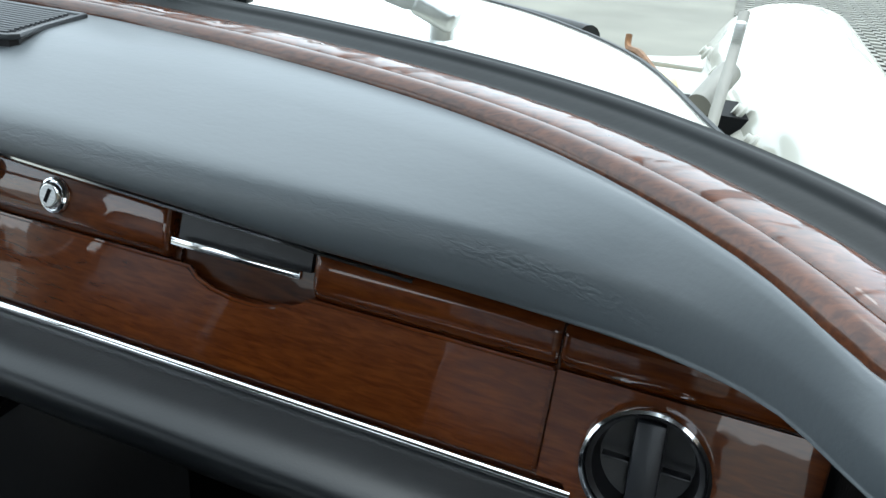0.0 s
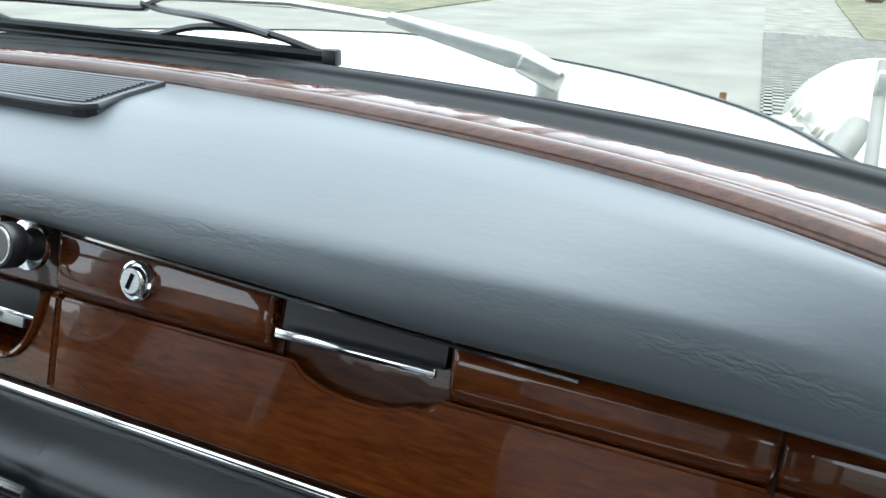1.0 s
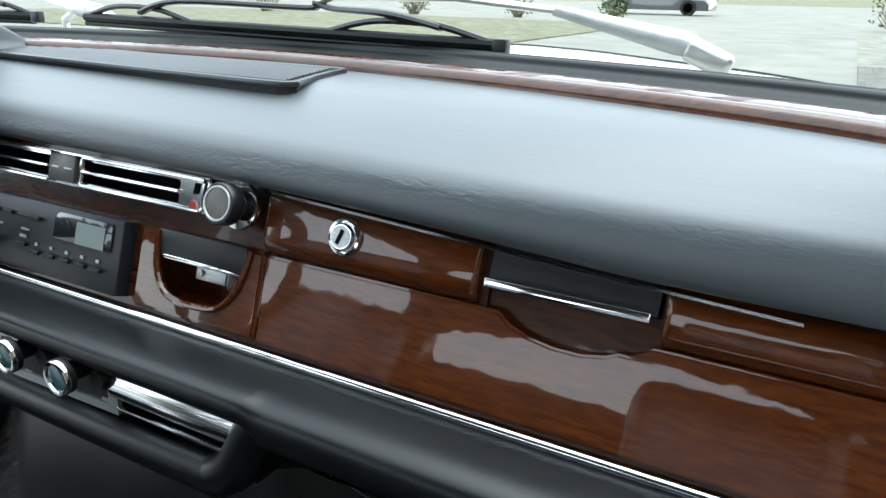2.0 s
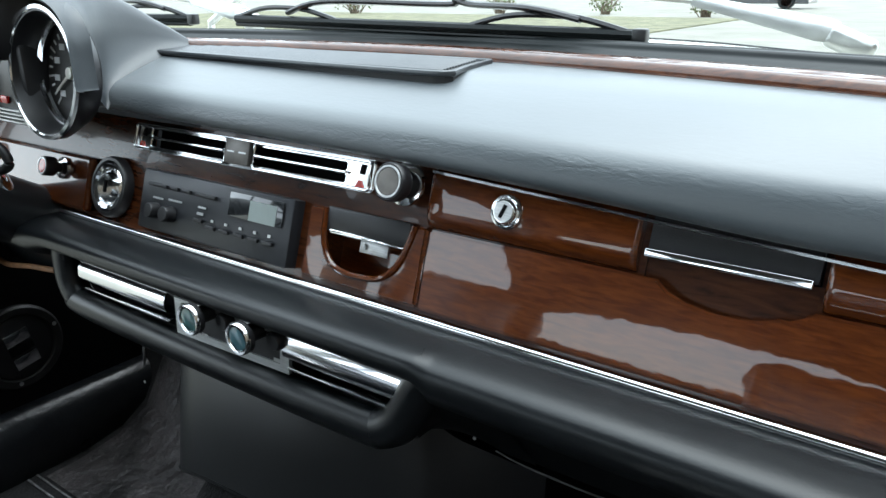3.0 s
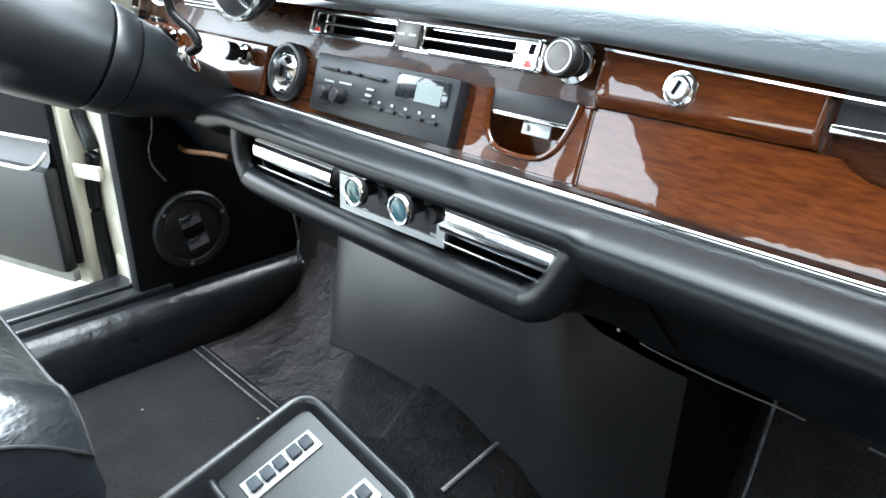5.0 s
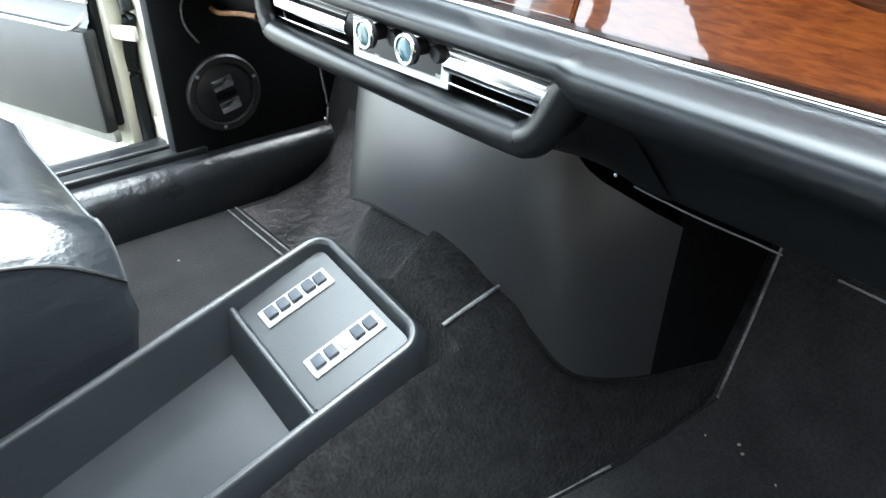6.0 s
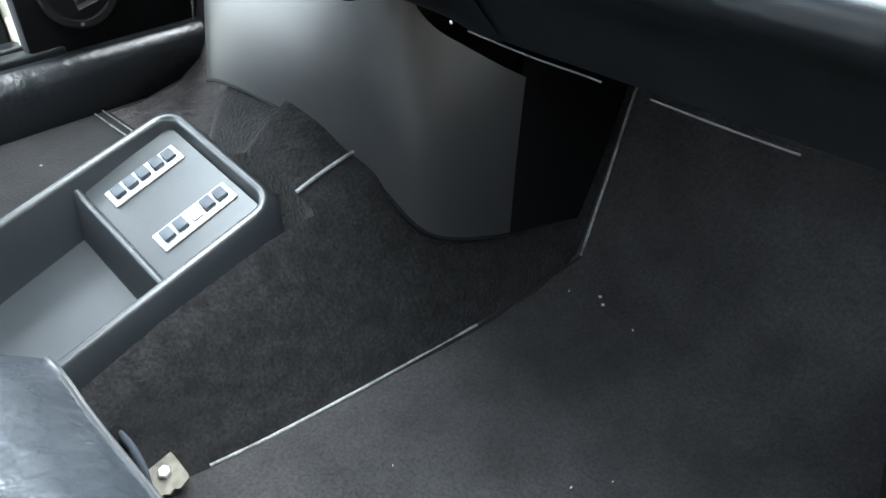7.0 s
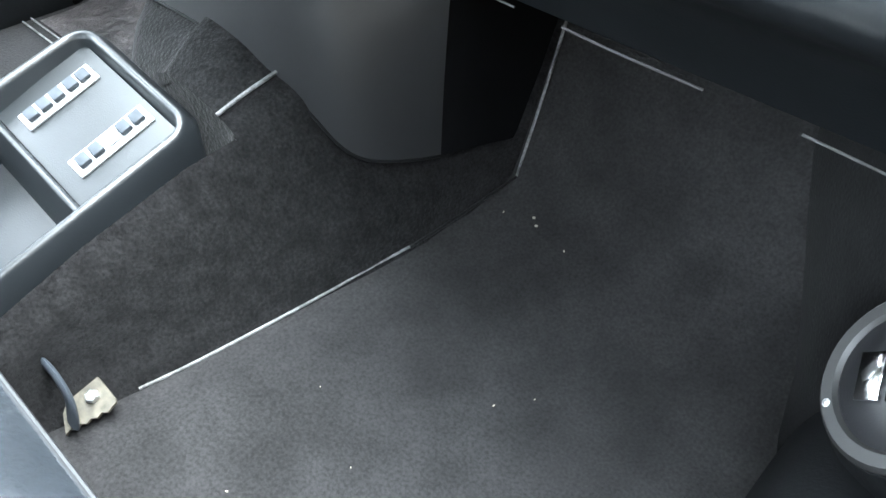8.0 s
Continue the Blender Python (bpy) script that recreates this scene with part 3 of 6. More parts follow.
flat = [tuple(p)[:2] for p in spline([(0.0126, 0.6150, 0), (0.0136, 0.6186, 0), (0.0165, 0.6202, 0), (0.0230, 0.6210, 0), (0.0300, 0.6208, 0), (0.0335, 0.6190, 0), (0.0345, 0.610, 0)], 4)]
part("capping", swept(flat), M_CAP, dash, "glossy walnut capping rail", angle=70)

# defroster loudspeaker grille in the pad
grille = thing("speaker_grille", "black ribbed grille set into the dashboard top", "grille", (-0.1, 0.12, 0.613))
outline = [(0.121, 0.089), (0.1135, 0.116), (0.108, 0.158), (0.020, 0.158), (-0.16, 0.155), (-0.27, 0.138), (-0.30, 0.112), (-0.27, 0.096), (-0.15, 0.092), (0.0, 0.086), (0.085, 0.083), (0.108, 0.0830), (0.117, 0.0845)]
outline = [(x, min(y, back_y(x) - 0.003)) for x, y in outline]
def grille_z(y):
    return 0.6122 + 0.025 * (y - 0.077)
bm = bmesh.new()
plate(bm, outline, [], 0.012, Matrix.Identity(4))
for p in bm.verts:
    p.co.z += grille_z(p.co.y)
part("frame", bm, M_BLACK, grille, "black raised grille plate", smooth=False)
for k in range(13):
    t = k / 12
    yy = 0.091 + 0.060 * t
    x1 = 0.110 - 0.012 * t
    bm = bmesh.new()
    tube(bm, [(-0.27 + 0.02 * t, yy + 0.008, grille_z(yy) + 0.0004), (0.0, yy, grille_z(yy) + 0.0004), (x1 - 0.006, yy - 0.002, grille_z(yy) + 0.0004), (x1, yy + 0.001, grille_z(yy))], 0.0018, 8)
    part("rib", bm, M_GRILLE, grille)
bm = bmesh.new()
tube(bm, [(x, y, grille_z(y) - 0.0003) for x, y in outline], 0.0024, 8, cyclic=True)
part("edge", bm, M_GRILLE, grille, "rounded raised lip")

# walnut fascia behind the controls
VENT_U, VENT_V = 0.5665, 0.0215     # the round vent at the passenger end
bm = bmesh.new()
u_open = [(0.0565, 0.0555), (0.0575, 0.036), (0.062, 0.024), (0.070, 0.016), (0.084, 0.0125), (0.099, 0.0125), (0.113, 0.0145), (0.123, 0.021), (0.130, 0.031), (0.1355, 0.046), (0.1375, 0.0555)]
plate(bm, [(-0.60, -0.003), (0.528, -0.003), (0.528, -0.014), (0.640, -0.014), (0.640, 0.098), (-0.60, 0.098)],
      [ring_points(VENT_U, VENT_V, 0.0255), [(0.294, 0.045), (0.382, 0.045), (0.382, 0.0945), (0.294, 0.0945)],
       [(0.052, 0.010), (0.140, 0.010), (0.140, 0.056), (0.052, 0.056)],
       [(-0.172, 0.0735), (0.074, 0.0735), (0.074, 0.0915), (-0.172, 0.0915)]], 0.004, DASH)
part("fascia", bm, M_WOODDARK, dash, "glossy dark walnut fascia", smooth=False)
bm = bmesh.new()
plate(bm, [(0.5186, 0.0015), (0.532, 0.0015), (0.537, -0.012), (0.624, -0.012), (0.634, -0.002), (0.638, 0.012), (0.638, 0.0556), (0.5186, 0.0556)], [ring_points(VENT_U, VENT_V, 0.0255)], 0.0045, DASH @ Matrix.Translation((0, 0, 0.0050)))
part("end_veneer", bm, M_WOOD, dash, "glossy walnut veneer round the side vent", smooth=False)
bm = bmesh.new()
box(bm, (-0.43, 0.028, 0.006), (0.36, 0.052, 0.008), DASH, 0.003)
part("switch_panel", bm, M_WOOD, dash, "glossy walnut switch panel under the instruments", smooth=False)
bm = bmesh.new()
tube(bm, [DASH @ Vector((x, -0.0045, 0.003)) for x in (-0.60, 0.0, 0.536)], 0.0032, 10)
part("chrome_strip", bm, M_CHROME, dash, "thin chrome strip under the veneer")
bm = bmesh.new()
box(bm, (0.665, 0.040, 0.515), (0.045, 0.19, 0.09), bevel=0.008)
part("end_cap", bm, M_UNDER, dash, "black end cap of the dashboard")

# padded rail under the veneer
def rail_profile(x):
    bez = min(1.0, max(0.0, (x + 0.30) / 0.04)) * min(1.0, max(0.0, (0.190 - x) / 0.012))
    a = [(0.013, 0.4585), (-0.004, 0.4605), (-0.023, 0.4595), (-0.037, 0.4545), (-0.0405, 0.445), (-0.038, 0.435), (-0.029, 0.427), (-0.010, 0.418), (0.025, 0.396), (0.06, 0.342)]
    b = [(0.013, 0.4585), (-0.004, 0.4605), (-0.023, 0.4605), (-0.037, 0.4575), (-0.0405, 0.450), (-0.037, 0.4425), (-0.022, 0.4395), (-0.002, 0.4385), (0.01, 0.4385), (0.012, 0.437)]
    return [(p[0] * (1 - bez) + q[0] * bez, p[1] * (1 - bez) + q[1] * bez) for p, q in zip(a, b)]
bm = bmesh.new()
loft(bm, [spline([(x, a, b) for a, b in rail_profile(x)], 4) for x in sorted([-0.60 + 0.015 * i for i in range(82)] + [0.178, 0.181, 0.184, 0.187, 0.190, 0.193])])
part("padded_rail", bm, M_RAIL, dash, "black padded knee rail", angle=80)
bm = bmesh.new()
path = [(-0.240, 0.452), (-0.247, 0.435), (-0.247, 0.411), (-0.240, 0.397), (-0.226, 0.3905), (-0.12, 0.3880), (0.02, 0.3875), (0.125, 0.3885), (0.143, 0.3910), (0.155, 0.399), (0.165, 0.412), (0.177, 0.434), (0.190, 0.452)]
path = spline([(x, -0.0245, z) for x, z in path], 6)
tube(bm, path, 0.0145, 12, flat=0.85, up=(0, 1, 0))
mid = Vector((-0.04, -0.0245, 0.43))
skirt = []
for p in path:
    o = (p - mid)
    o.y = 0
    q = p + o.normalized() * 0.0135
    skirt.append([tuple(q), (q.x - 0.002, 0.0, q.z + 0.0005), (q.x - 0.006, 0.05, q.z + 0.002)])
loft(bm, skirt)
part("vent_bezel", bm, M_RAIL, dash, "black padded lip round the lower vents", angle=80)
# near-black boards; the recess's shade is put into their colour
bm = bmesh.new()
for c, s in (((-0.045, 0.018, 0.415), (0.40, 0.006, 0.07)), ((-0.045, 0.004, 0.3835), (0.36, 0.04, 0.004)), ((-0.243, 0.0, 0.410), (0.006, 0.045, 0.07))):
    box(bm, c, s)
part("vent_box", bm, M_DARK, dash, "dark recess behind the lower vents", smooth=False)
for pts in ([(0.182, 0.056, 0.3425), (0.21, 0.049, 0.345), (0.25, 0.052, 0.3415), (0.285, 0.056, 0.3395), (0.305, 0.057, 0.3385)], [(0.343, 0.058, 0.338), (0.387, 0.057, 0.337), (0.442, 0.060, 0.335)], [(0.502, 0.058, 0.335), (0.53, 0.056, 0.335), (0.56, 0.052, 0.336)]):
    bm = bmesh.new()
    tube(bm, spline(pts, 6), 0.0008, 8)
    part("lower_edge", bm, M_EDGE, dash, "thin grey rolled edge of the lower panel")
bm = bmesh.new()
loft(bm, [spline([(0.085, -0.010, 0.380), (0.125, -0.010, 0.379), (0.146, -0.010, 0.382), (0.160, -0.010, 0.394), (0.172, -0.010, 0.412), (0.186, -0.006, 0.428)], 4),
          spline([(0.088, 0.030, 0.364), (0.122, 0.030, 0.362), (0.145, 0.030, 0.363), (0.163, 0.030, 0.369), (0.180, 0.030, 0.380), (0.200, 0.025, 0.394)], 4),
          spline([(0.090, 0.070, 0.350), (0.120, 0.069, 0.346), (0.146, 0.066, 0.344), (0.166, 0.062, 0.343), (0.188, 0.058, 0.342), (0.215, 0.058, 0.342)], 4)])
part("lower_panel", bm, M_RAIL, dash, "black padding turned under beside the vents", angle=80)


# ---- controls on the dash face ----
def dash_at(u, v, w=0.0):
    return DASH @ Matrix.Translation((u, v, w))


def bulge(b, k=0.45):
    """Give a flat front its slight barrel curve."""
    vd = DASH.to_3x3() @ Vector((0, 1, 0))
    for i in range(1, 12):
        bmesh.ops.bisect_plane(b, geom=list(b.verts) + list(b.edges) + list(b.faces), plane_co=DASH @ Vector((0, 0.0058 * i, 0)), plane_no=vd)
    inv = DASH.inverted()
    for p in b.verts:
        q = inv @ p.co
        q.z -= k * max(0.0, 0.042 - q.y) ** 2
        p.co = DASH @ q


def rail_top(u):
    """The pad droops a little towards the passenger's end and covers more of the wood."""
    return lerp_table(u, [(0.12, 0.0935), (0.15, 0.0930), (0.29, 0.0860), (0.39, 0.0815), (0.52, 0.0765), (0.62, 0.072)])


def upper_rail(u0, u1):
    """Lacquered strip over the lid: a hollow groove at its foot, then a slightly domed face."""
    b = bmesh.new()
    rows = []
    for u in [u0, u0 + 0.0006, u0 + 0.0018, u0 + 0.004] + [u0 + 0.004 + (u1 - u0 - 0.008) * i / 12 for i in range(1, 12)] + [u1 - 0.004, u1 - 0.0018, u1 - 0.0006, u1]:
        e = min(u - u0, u1 - u) / 0.003
        drop = 0.0018 * max(0.0, 1 - e) ** 2.2
        top = rail_top(u)
        prof = [(0.0563, -0.002), (0.0566, 0.0036), (0.0580, 0.0048), (0.0600, 0.0062), (0.0622, 0.0074), (0.0650, 0.0081), (0.0690, 0.0085), (0.0740, 0.0087), (top - 0.0030, 0.0088), (top - 0.0006, 0.0082), (top + 0.004, 0.0040)]
        rows.append([DASH @ Vector((u, v, w - (drop if w > 0.001 else 0))) for v, w in prof])
    loft(b, rows)
    for r in (rows[0], rows[-1]):
        back = [DASH @ Vector((p.x, (DASH.inverted() @ p).y, -0.002)) for p in r]
        loft(b, [r, back])
    return b


bm = bmesh.new()
loft(bm, [[DASH @ Vector((u, rail_top(u) + a, w)) for a, w in ((-0.0004, 0.0070), (-0.0004, 0.0098), (0.0010, 0.0101), (0.0014, 0.0096), (0.0014, 0.0065))] for u in [0.1465 + 0.0245 * i for i in range(13)]])
part("upper_strip", bm, M_CHROME, dash, "thin chrome bead above the glove box")
part("end_rail", upper_rail(0.5186, 0.638), M_WOOD, dash, "glossy walnut strip above the side vent", angle=60)
glove = thing("glove_box", "glossy walnut glove box lid with a recessed black pull", "glove box", tuple(DASH @ Vector((0.33, 0.0, 0))))
bm = bmesh.new()
scoop = [(0.304, 0.0565), (0.310, 0.0512), (0.320, 0.0475), (0.334, 0.0452), (0.349, 0.0452), (0.361, 0.0475), (0.366, 0.0500), (0.372, 0.0500), (0.378, 0.0530), (0.380, 0.0565)]
lid = [(0.1485, 0.0015), (0.5175, 0.0015), (0.5175, 0.0556)] + [(0.3805, 0.0556)] + [(u, v - 0.001) for u, v in reversed(scoop[1:-1])] + [(0.3035, 0.0556), (0.1485, 0.0556)]
plate(bm, lid, [], 0.005, dash_at(0, 0, 0.0055))
bmesh.ops.bevel(bm, geom=[e for e in bm.edges if e.calc_face_angle(0) > 0.7], offset=0.0016, segments=2, affect="EDGES")
bulge(bm)
part("lid", bm, M_WOOD, glove, "", smooth=True, angle=30)
part("upper_rail", upper_rail(0.1455, 0.2900), M_WOOD, glove, "glossy walnut strip above the lid", angle=60)
part("upper_rail", upper_rail(0.3845, 0.5175), M_WOOD, glove, "glossy walnut strip above the lid", angle=60)
bm = bmesh.new()
plate(bm, [(0.2950, 0.0685), (0.3810, 0.0685), (0.3810, 0.099), (0.2950, 0.099)], [], 0.004, dash_at(0, 0, 0.0085) @ pose(0, 0.001, 0, -3))
pull = part("pull", bm, M_BLACK, glove, "black pull panel", smooth=False)
bm = bmesh.new()
box(bm, (0.3377, 0.0690, 0.0110), (0.0835, 0.0046, 0.0034), DASH, 0.0006)
part("pull_strip", bm, M_CHROME, pull, "bright chrome lip of the pull")
# darker walnut than the lid: the scoop's shade is put into the colour
bm = bmesh.new()
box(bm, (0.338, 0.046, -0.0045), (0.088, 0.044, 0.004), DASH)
part("recess", bm, M_WOODDARK, glove, "walnut scoop behind the pull, darkened for shade")
lock = thing("glove_box_lock", "round chrome key lock of the glove box", "lock", tuple(DASH @ Vector((0.206, 0.0764, 0.0088))))
bm = bmesh.new()
lathe(bm, [(0.0128, -0.004), (0.0128, 0.0012), (0.0122, 0.0026), (0.0108, 0.0030), (0.0102, 0.0020), (0.0094, 0.0024), (0.0090, 0.0052), (0.0080, 0.0062), (0.0, 0.0064)], dash_at(0.2062, 0.0764, 0.0088) @ Matrix.Scale(0.86, 4), 28)
part("barrel", bm, M_CHROME, lock)
bm = bmesh.new()
lathe(bm, [(0.0076, 0.0060), (0.0074, 0.0068), (0.0, 0.0070)], dash_at(0.2062, 0.0764, 0.0088) @ Matrix.Scale(0.86, 4), 24)
part("cylinder", bm, M_STEEL, lock, "brushed lock cylinder")
bm = bmesh.new()
box(bm, (0, 0, 0.0069), (0.0028, 0.0100, 0.0010), dash_at(0.2062, 0.0764, 0.0088) @ Matrix.Scale(0.86, 4) @ pose(0, 0, 0, 0, 0, -20))
part("slot", bm, M_DARK, lock, "dark key slot")

# ashtray
ash = thing("ashtray", "glossy walnut ashtray with a black flap and chrome lip", "ashtray", tuple(DASH @ Vector((0.09, 0.0, 0))))
bm = bmesh.new()
plate(bm, [(0.0385, 0.0020), (0.1472, 0.0020), (0.1472, 0.0565), (0.1376, 0.0565)] + list(reversed(u_open[:-1])) + [(0.0385, 0.0565)], [], 0.005, dash_at(0, 0, 0.0055))
bmesh.ops.bevel(bm, geom=[e for e in bm.edges if e.calc_face_angle(0) > 0.7], offset=0.0022, segments=3, affect="EDGES")
part("front", bm, M_WOOD, ash, "", angle=30)
bm = bmesh.new()
tube(bm, spline([DASH @ Vector((u, v, 0.0062)) for u, v in u_open], 5), 0.0023, 8, up=(0, -1, 0))
part("opening_edge", bm, M_WOOD, ash, "rounded lacquered edge of the opening")
bm = bmesh.new()
box(bm, (0.096, 0.034, -0.022), (0.088, 0.048, 0.003), DASH)
box(bm, (0.096, 0.0105, -0.010), (0.088, 0.003, 0.024), DASH)
box(bm, (0.0525, 0.034, -0.010), (0.003, 0.044, 0.024), DASH)
box(bm, (0.1395, 0.034, -0.010), (0.003, 0.044, 0.024), DASH)
part("tray", bm, M_WOOD, ash, "walnut-toned inside of the tray", smooth=False)
bm = bmesh.new()
box(bm, (0.0965, 0.0485, 0.0015), (0.0755, 0.0175, 0.003), DASH @ pose(0, 0, 0, 4), 0.0005)
flap = part("flap", bm, M_BLACK, ash, "black flap")
bm = bmesh.new()
box(bm, (0.0965, 0.0395, 0.0046), (0.0700, 0.0028, 0.003), DASH, 0.0006)
part("flap_strip", bm, M_CHROME, flap, "chrome lip of the flap")
bm = bmesh.new()
box(bm, (0.098, 0.0335, -0.004), (0.026, 0.010, 0.002), DASH, 0.0005)
lathe(bm, [(0.0022, 0), (0.0022, 0.0015), (0.0, 0.0022)], dash_at(0.090, 0.033, -0.003), 10)
part("catch", bm, M_STEEL, ash, "steel catch with a small screw")

# radio
RADIO = dash_at(0.0068, 0.0022)
radio = thing("car_radio", "black car radio with a pale display and small keys", "radio", tuple(DASH @ Vector((-0.077, 0.0, 0))))
bm = bmesh.new()
box(bm, (-0.0737, 0.0280, 0.003), (0.190, 0.0520, 0.016), RADIO, 0.0015)
part("face", bm, M_RADIO, radio, "", angle=30)
bm = bmesh.new()
box(bm, (-0.0185, 0.0405, 0.0121), (0.062, 0.0195, 0.001), RADIO, 0.0004)
shown = part("display_window", bm, M_LCDFRAME, radio, "dark display window")
bm = bmesh.new()
box(bm, (-0.0095, 0.0385, 0.0127), (0.030, 0.0155, 0.0008), RADIO)
part("display", bm, M_LCD, shown, "pale grey-green display", smooth=False)
for u, w in ((-0.143, 0.026), (-0.120, 0.011), (-0.103, 0.011), (-0.078, 0.026)):
    bm = bmesh.new()
    box(bm, (u, 0.0415, 0.0132), (w, 0.0030, 0.0028), RADIO, 0.0006)
    part("key", bm, M_BLACK, radio)
for k, u in enumerate((-0.0835, -0.067, -0.050, -0.0325, -0.0155, 0.001)):
    bm = bmesh.new()
    box(bm, (u, 0.0205 - (0.0035 if k else 0.0), 0.0132), (0.0115, 0.0030, 0.0028), RADIO, 0.0006)
    part("key", bm, M_BLACK, radio)
    bm = bmesh.new()
    box(bm, (u, 0.0262 - (0.0035 if k else 0.0), 0.0122), (0.0032 if k else 0.008, 0.0022, 0.0005), RADIO)
    part("print", bm, M_STEEL, radio, "tiny pale printing", smooth=False)
for u in (-0.142, -0.121):
    bm = bmesh.new()
    lathe(bm, [(0.0068, 0.0), (0.0066, 0.008), (0.0058, 0.0095), (0.0, 0.0098)], RADIO @ Matrix.Translation((u, 0.0195, 0.012)), 18)
    part("knob", bm, M_BLACK, radio)
for u, v, w in ((-0.142, 0.0305, 0.014), (-0.118, 0.0315, 0.018), (-0.082, 0.0315, 0.010)):
    bm = bmesh.new()
    box(bm, (u, v, 0.0122), (w, 0.0016, 0.0005), RADIO)
    part("print", bm, M_STEEL, radio, "tiny pale printing", smooth=False)

# centre vents
vent = thing("centre_vent", "chrome-framed slotted centre air vent", "air vent", tuple(DASH @ Vector((-0.06, 0.08, 0))))
def slots(u0, u1):
    return [rrect(u0, v - 0.0033, u1, v + 0.0033, 0.0012, 2) for v in (0.0787, 0.0874)]
bm = bmesh.new()
plate(bm, rrect(-0.186, 0.0715, 0.096, 0.0945, 0.003), slots(-0.165, -0.066) + slots(-0.028, 0.069), 0.005, dash_at(0, 0, 0.0065))
bmesh.ops.bevel(bm, geom=[e for e in bm.edges if e.calc_face_angle(0) > 0.7], offset=0.0008, segments=2, affect="EDGES")
bezel = part("bezel", bm, M_CHROME, vent, "bright chrome vent frame", angle=30)
for u0, u1 in ((-0.1845, -0.0600), (-0.0265, 0.0945)):
    bm = bmesh.new()
    tube(bm, [DASH @ Vector((u, v, 0.0092)) for u, v in rrect(u0, 0.0730, u1, 0.0930, 0.003)], 0.0013, 8, cyclic=True)
    part("bead", bm, M_CHROME, bezel, "raised chrome bead")
for u0, u1 in ((-0.167, -0.064), (-0.030, 0.071)):
    bm = bmesh.new()
    tube(bm, [DASH @ Vector((u, 0.0831, 0.0090)) for u in (u0, (u0 + u1) / 2, u1)], 0.0011, 8)
    part("bar", bm, M_CHROME, bezel, "raised chrome bar")
# shallow board, coloured near-black for the unlit depth of the duct
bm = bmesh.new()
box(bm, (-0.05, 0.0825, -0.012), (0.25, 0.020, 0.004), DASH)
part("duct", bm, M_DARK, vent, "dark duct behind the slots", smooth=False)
bm = bmesh.new()
box(bm, (-0.0432, 0.0835, 0.0095), (0.029, 0.0195, 0.006), DASH, 0.001)
part("control", bm, M_BRONZE, vent, "bronze-grey square lamp panel")
for u in (-0.050, -0.036):
    bm = bmesh.new()
    box(bm, (u, 0.0835, 0.0128), (0.008, 0.0012, 0.0006), DASH)
    part("print", bm, M_STEEL, vent, "tiny pale printing", smooth=False)
for u in (0.0835, -0.177):
    bm = bmesh.new()
    plate(bm, [(u - 0.0035, 0.0740), (u + 0.0045, 0.0740), (u + 0.0015, 0.0790), (u - 0.001, 0.0790)], [], 0.001, dash_at(0, 0, 0.0074))
    part("arrow", bm, M_RED, vent, "small red arrow mark", smooth=False)
    bm = bmesh.new()
    plate(bm, [(u - 0.001, 0.0835), (u + 0.003, 0.0835), (u + 0.004, 0.0905), (u, 0.0905)], [], 0.001, dash_at(0, 0, 0.0074))
    part("mark", bm, M_DARK, vent, "small dark mark", smooth=False)


def pull_knob(name, label, u, v, r, h, face, w0=0.0, collar=True):
    k = thing(name, label, "knob", tuple(DASH @ Vector((u, v, w0))))
    if collar:
        b = bmesh.new()
        lathe(b, [(r * 1.15, 0), (r * 1.12, 0.003), (r * 0.7, 0.0045), (r * 0.55, 0.005)], dash_at(u, v, w0), 24)
        part("collar", b, M_CHROME, k, "chrome collar")
    b = bmesh.new()
    lathe(b, [(r * 0.5, 0.0), (r * 0.5, h * 0.4), (r * 0.95, h * 0.5), (r, h * 0.6), (r, h * 0.93), (r * 0.92, h), (r * 0.78, h * 1.0), (0, h * 0.97)], dash_at(u, v, w0), 28)
    grip = part("grip", b, M_BLACK, k, "round black grip")
    b = bmesh.new()
    lathe(b, [(r * 0.70, h * 0.9), (r * 0.70, h * 1.005), (r * 0.6, h * 1.015), (0, h * 0.99)], dash_at(u, v, w0), 24)
    part("cap", b, face, grip)
    b = bmesh.new()
    lathe(b, [(r * 0.84, h * 0.98), (r * 0.82, h * 1.03), (r * 0.74, h * 1.03), (r * 0.71, h * 0.99)], dash_at(u, v, w0), 28, cap=False)
    part("rim", b, M_STEEL, grip, "thin metal rim")
    return k


pull_knob("vent_knob", "round black vent knob with a chrome rim", 0.128, 0.0820, 0.0128, 0.021, M_BRONZE, 0.010)
pull_knob("hazard_switch", "black pull switch with a red cap", -0.2945, 0.0385, 0.0095, 0.022, M_RED, 0.010)
pull_knob("pull_switch", "black pull switch with an ivory cap", -0.463, 0.0385, 0.0095, 0.022, M_IVORY, 0.010)
pull_knob("pull_switch", "black pull switch with an ivory cap", -0.510, 0.0395, 0.0095, 0.022, M_IVORY, 0.010)

# ignition ring
ign = thing("ignition_lock", "round chrome ignition lock in a black ring", "ignition lock", tuple(DASH @ Vector((-0.217, 0.03, 0))))
bm = bmesh.new()
lathe(bm, [(0.0285, 0), (0.0285, 0.006), (0.027, 0.009), (0.0245, 0.009), (0.0225, 0.004)], dash_at(-0.2155, 0.0315, 0.002), 36)
part("ring", bm, M_BLACK, ign, "glossy black outer ring")
bm = bmesh.new()
lathe(bm, [(0.0225, 0.002), (0.0222, 0.0075), (0.0205, 0.010), (0.0175, 0.0085), (0.0165, 0.006), (0.0145, 0.009), (0.012, 0.0115), (0.0, 0.0112)], dash_at(-0.2155, 0.0315, 0.002), 36)
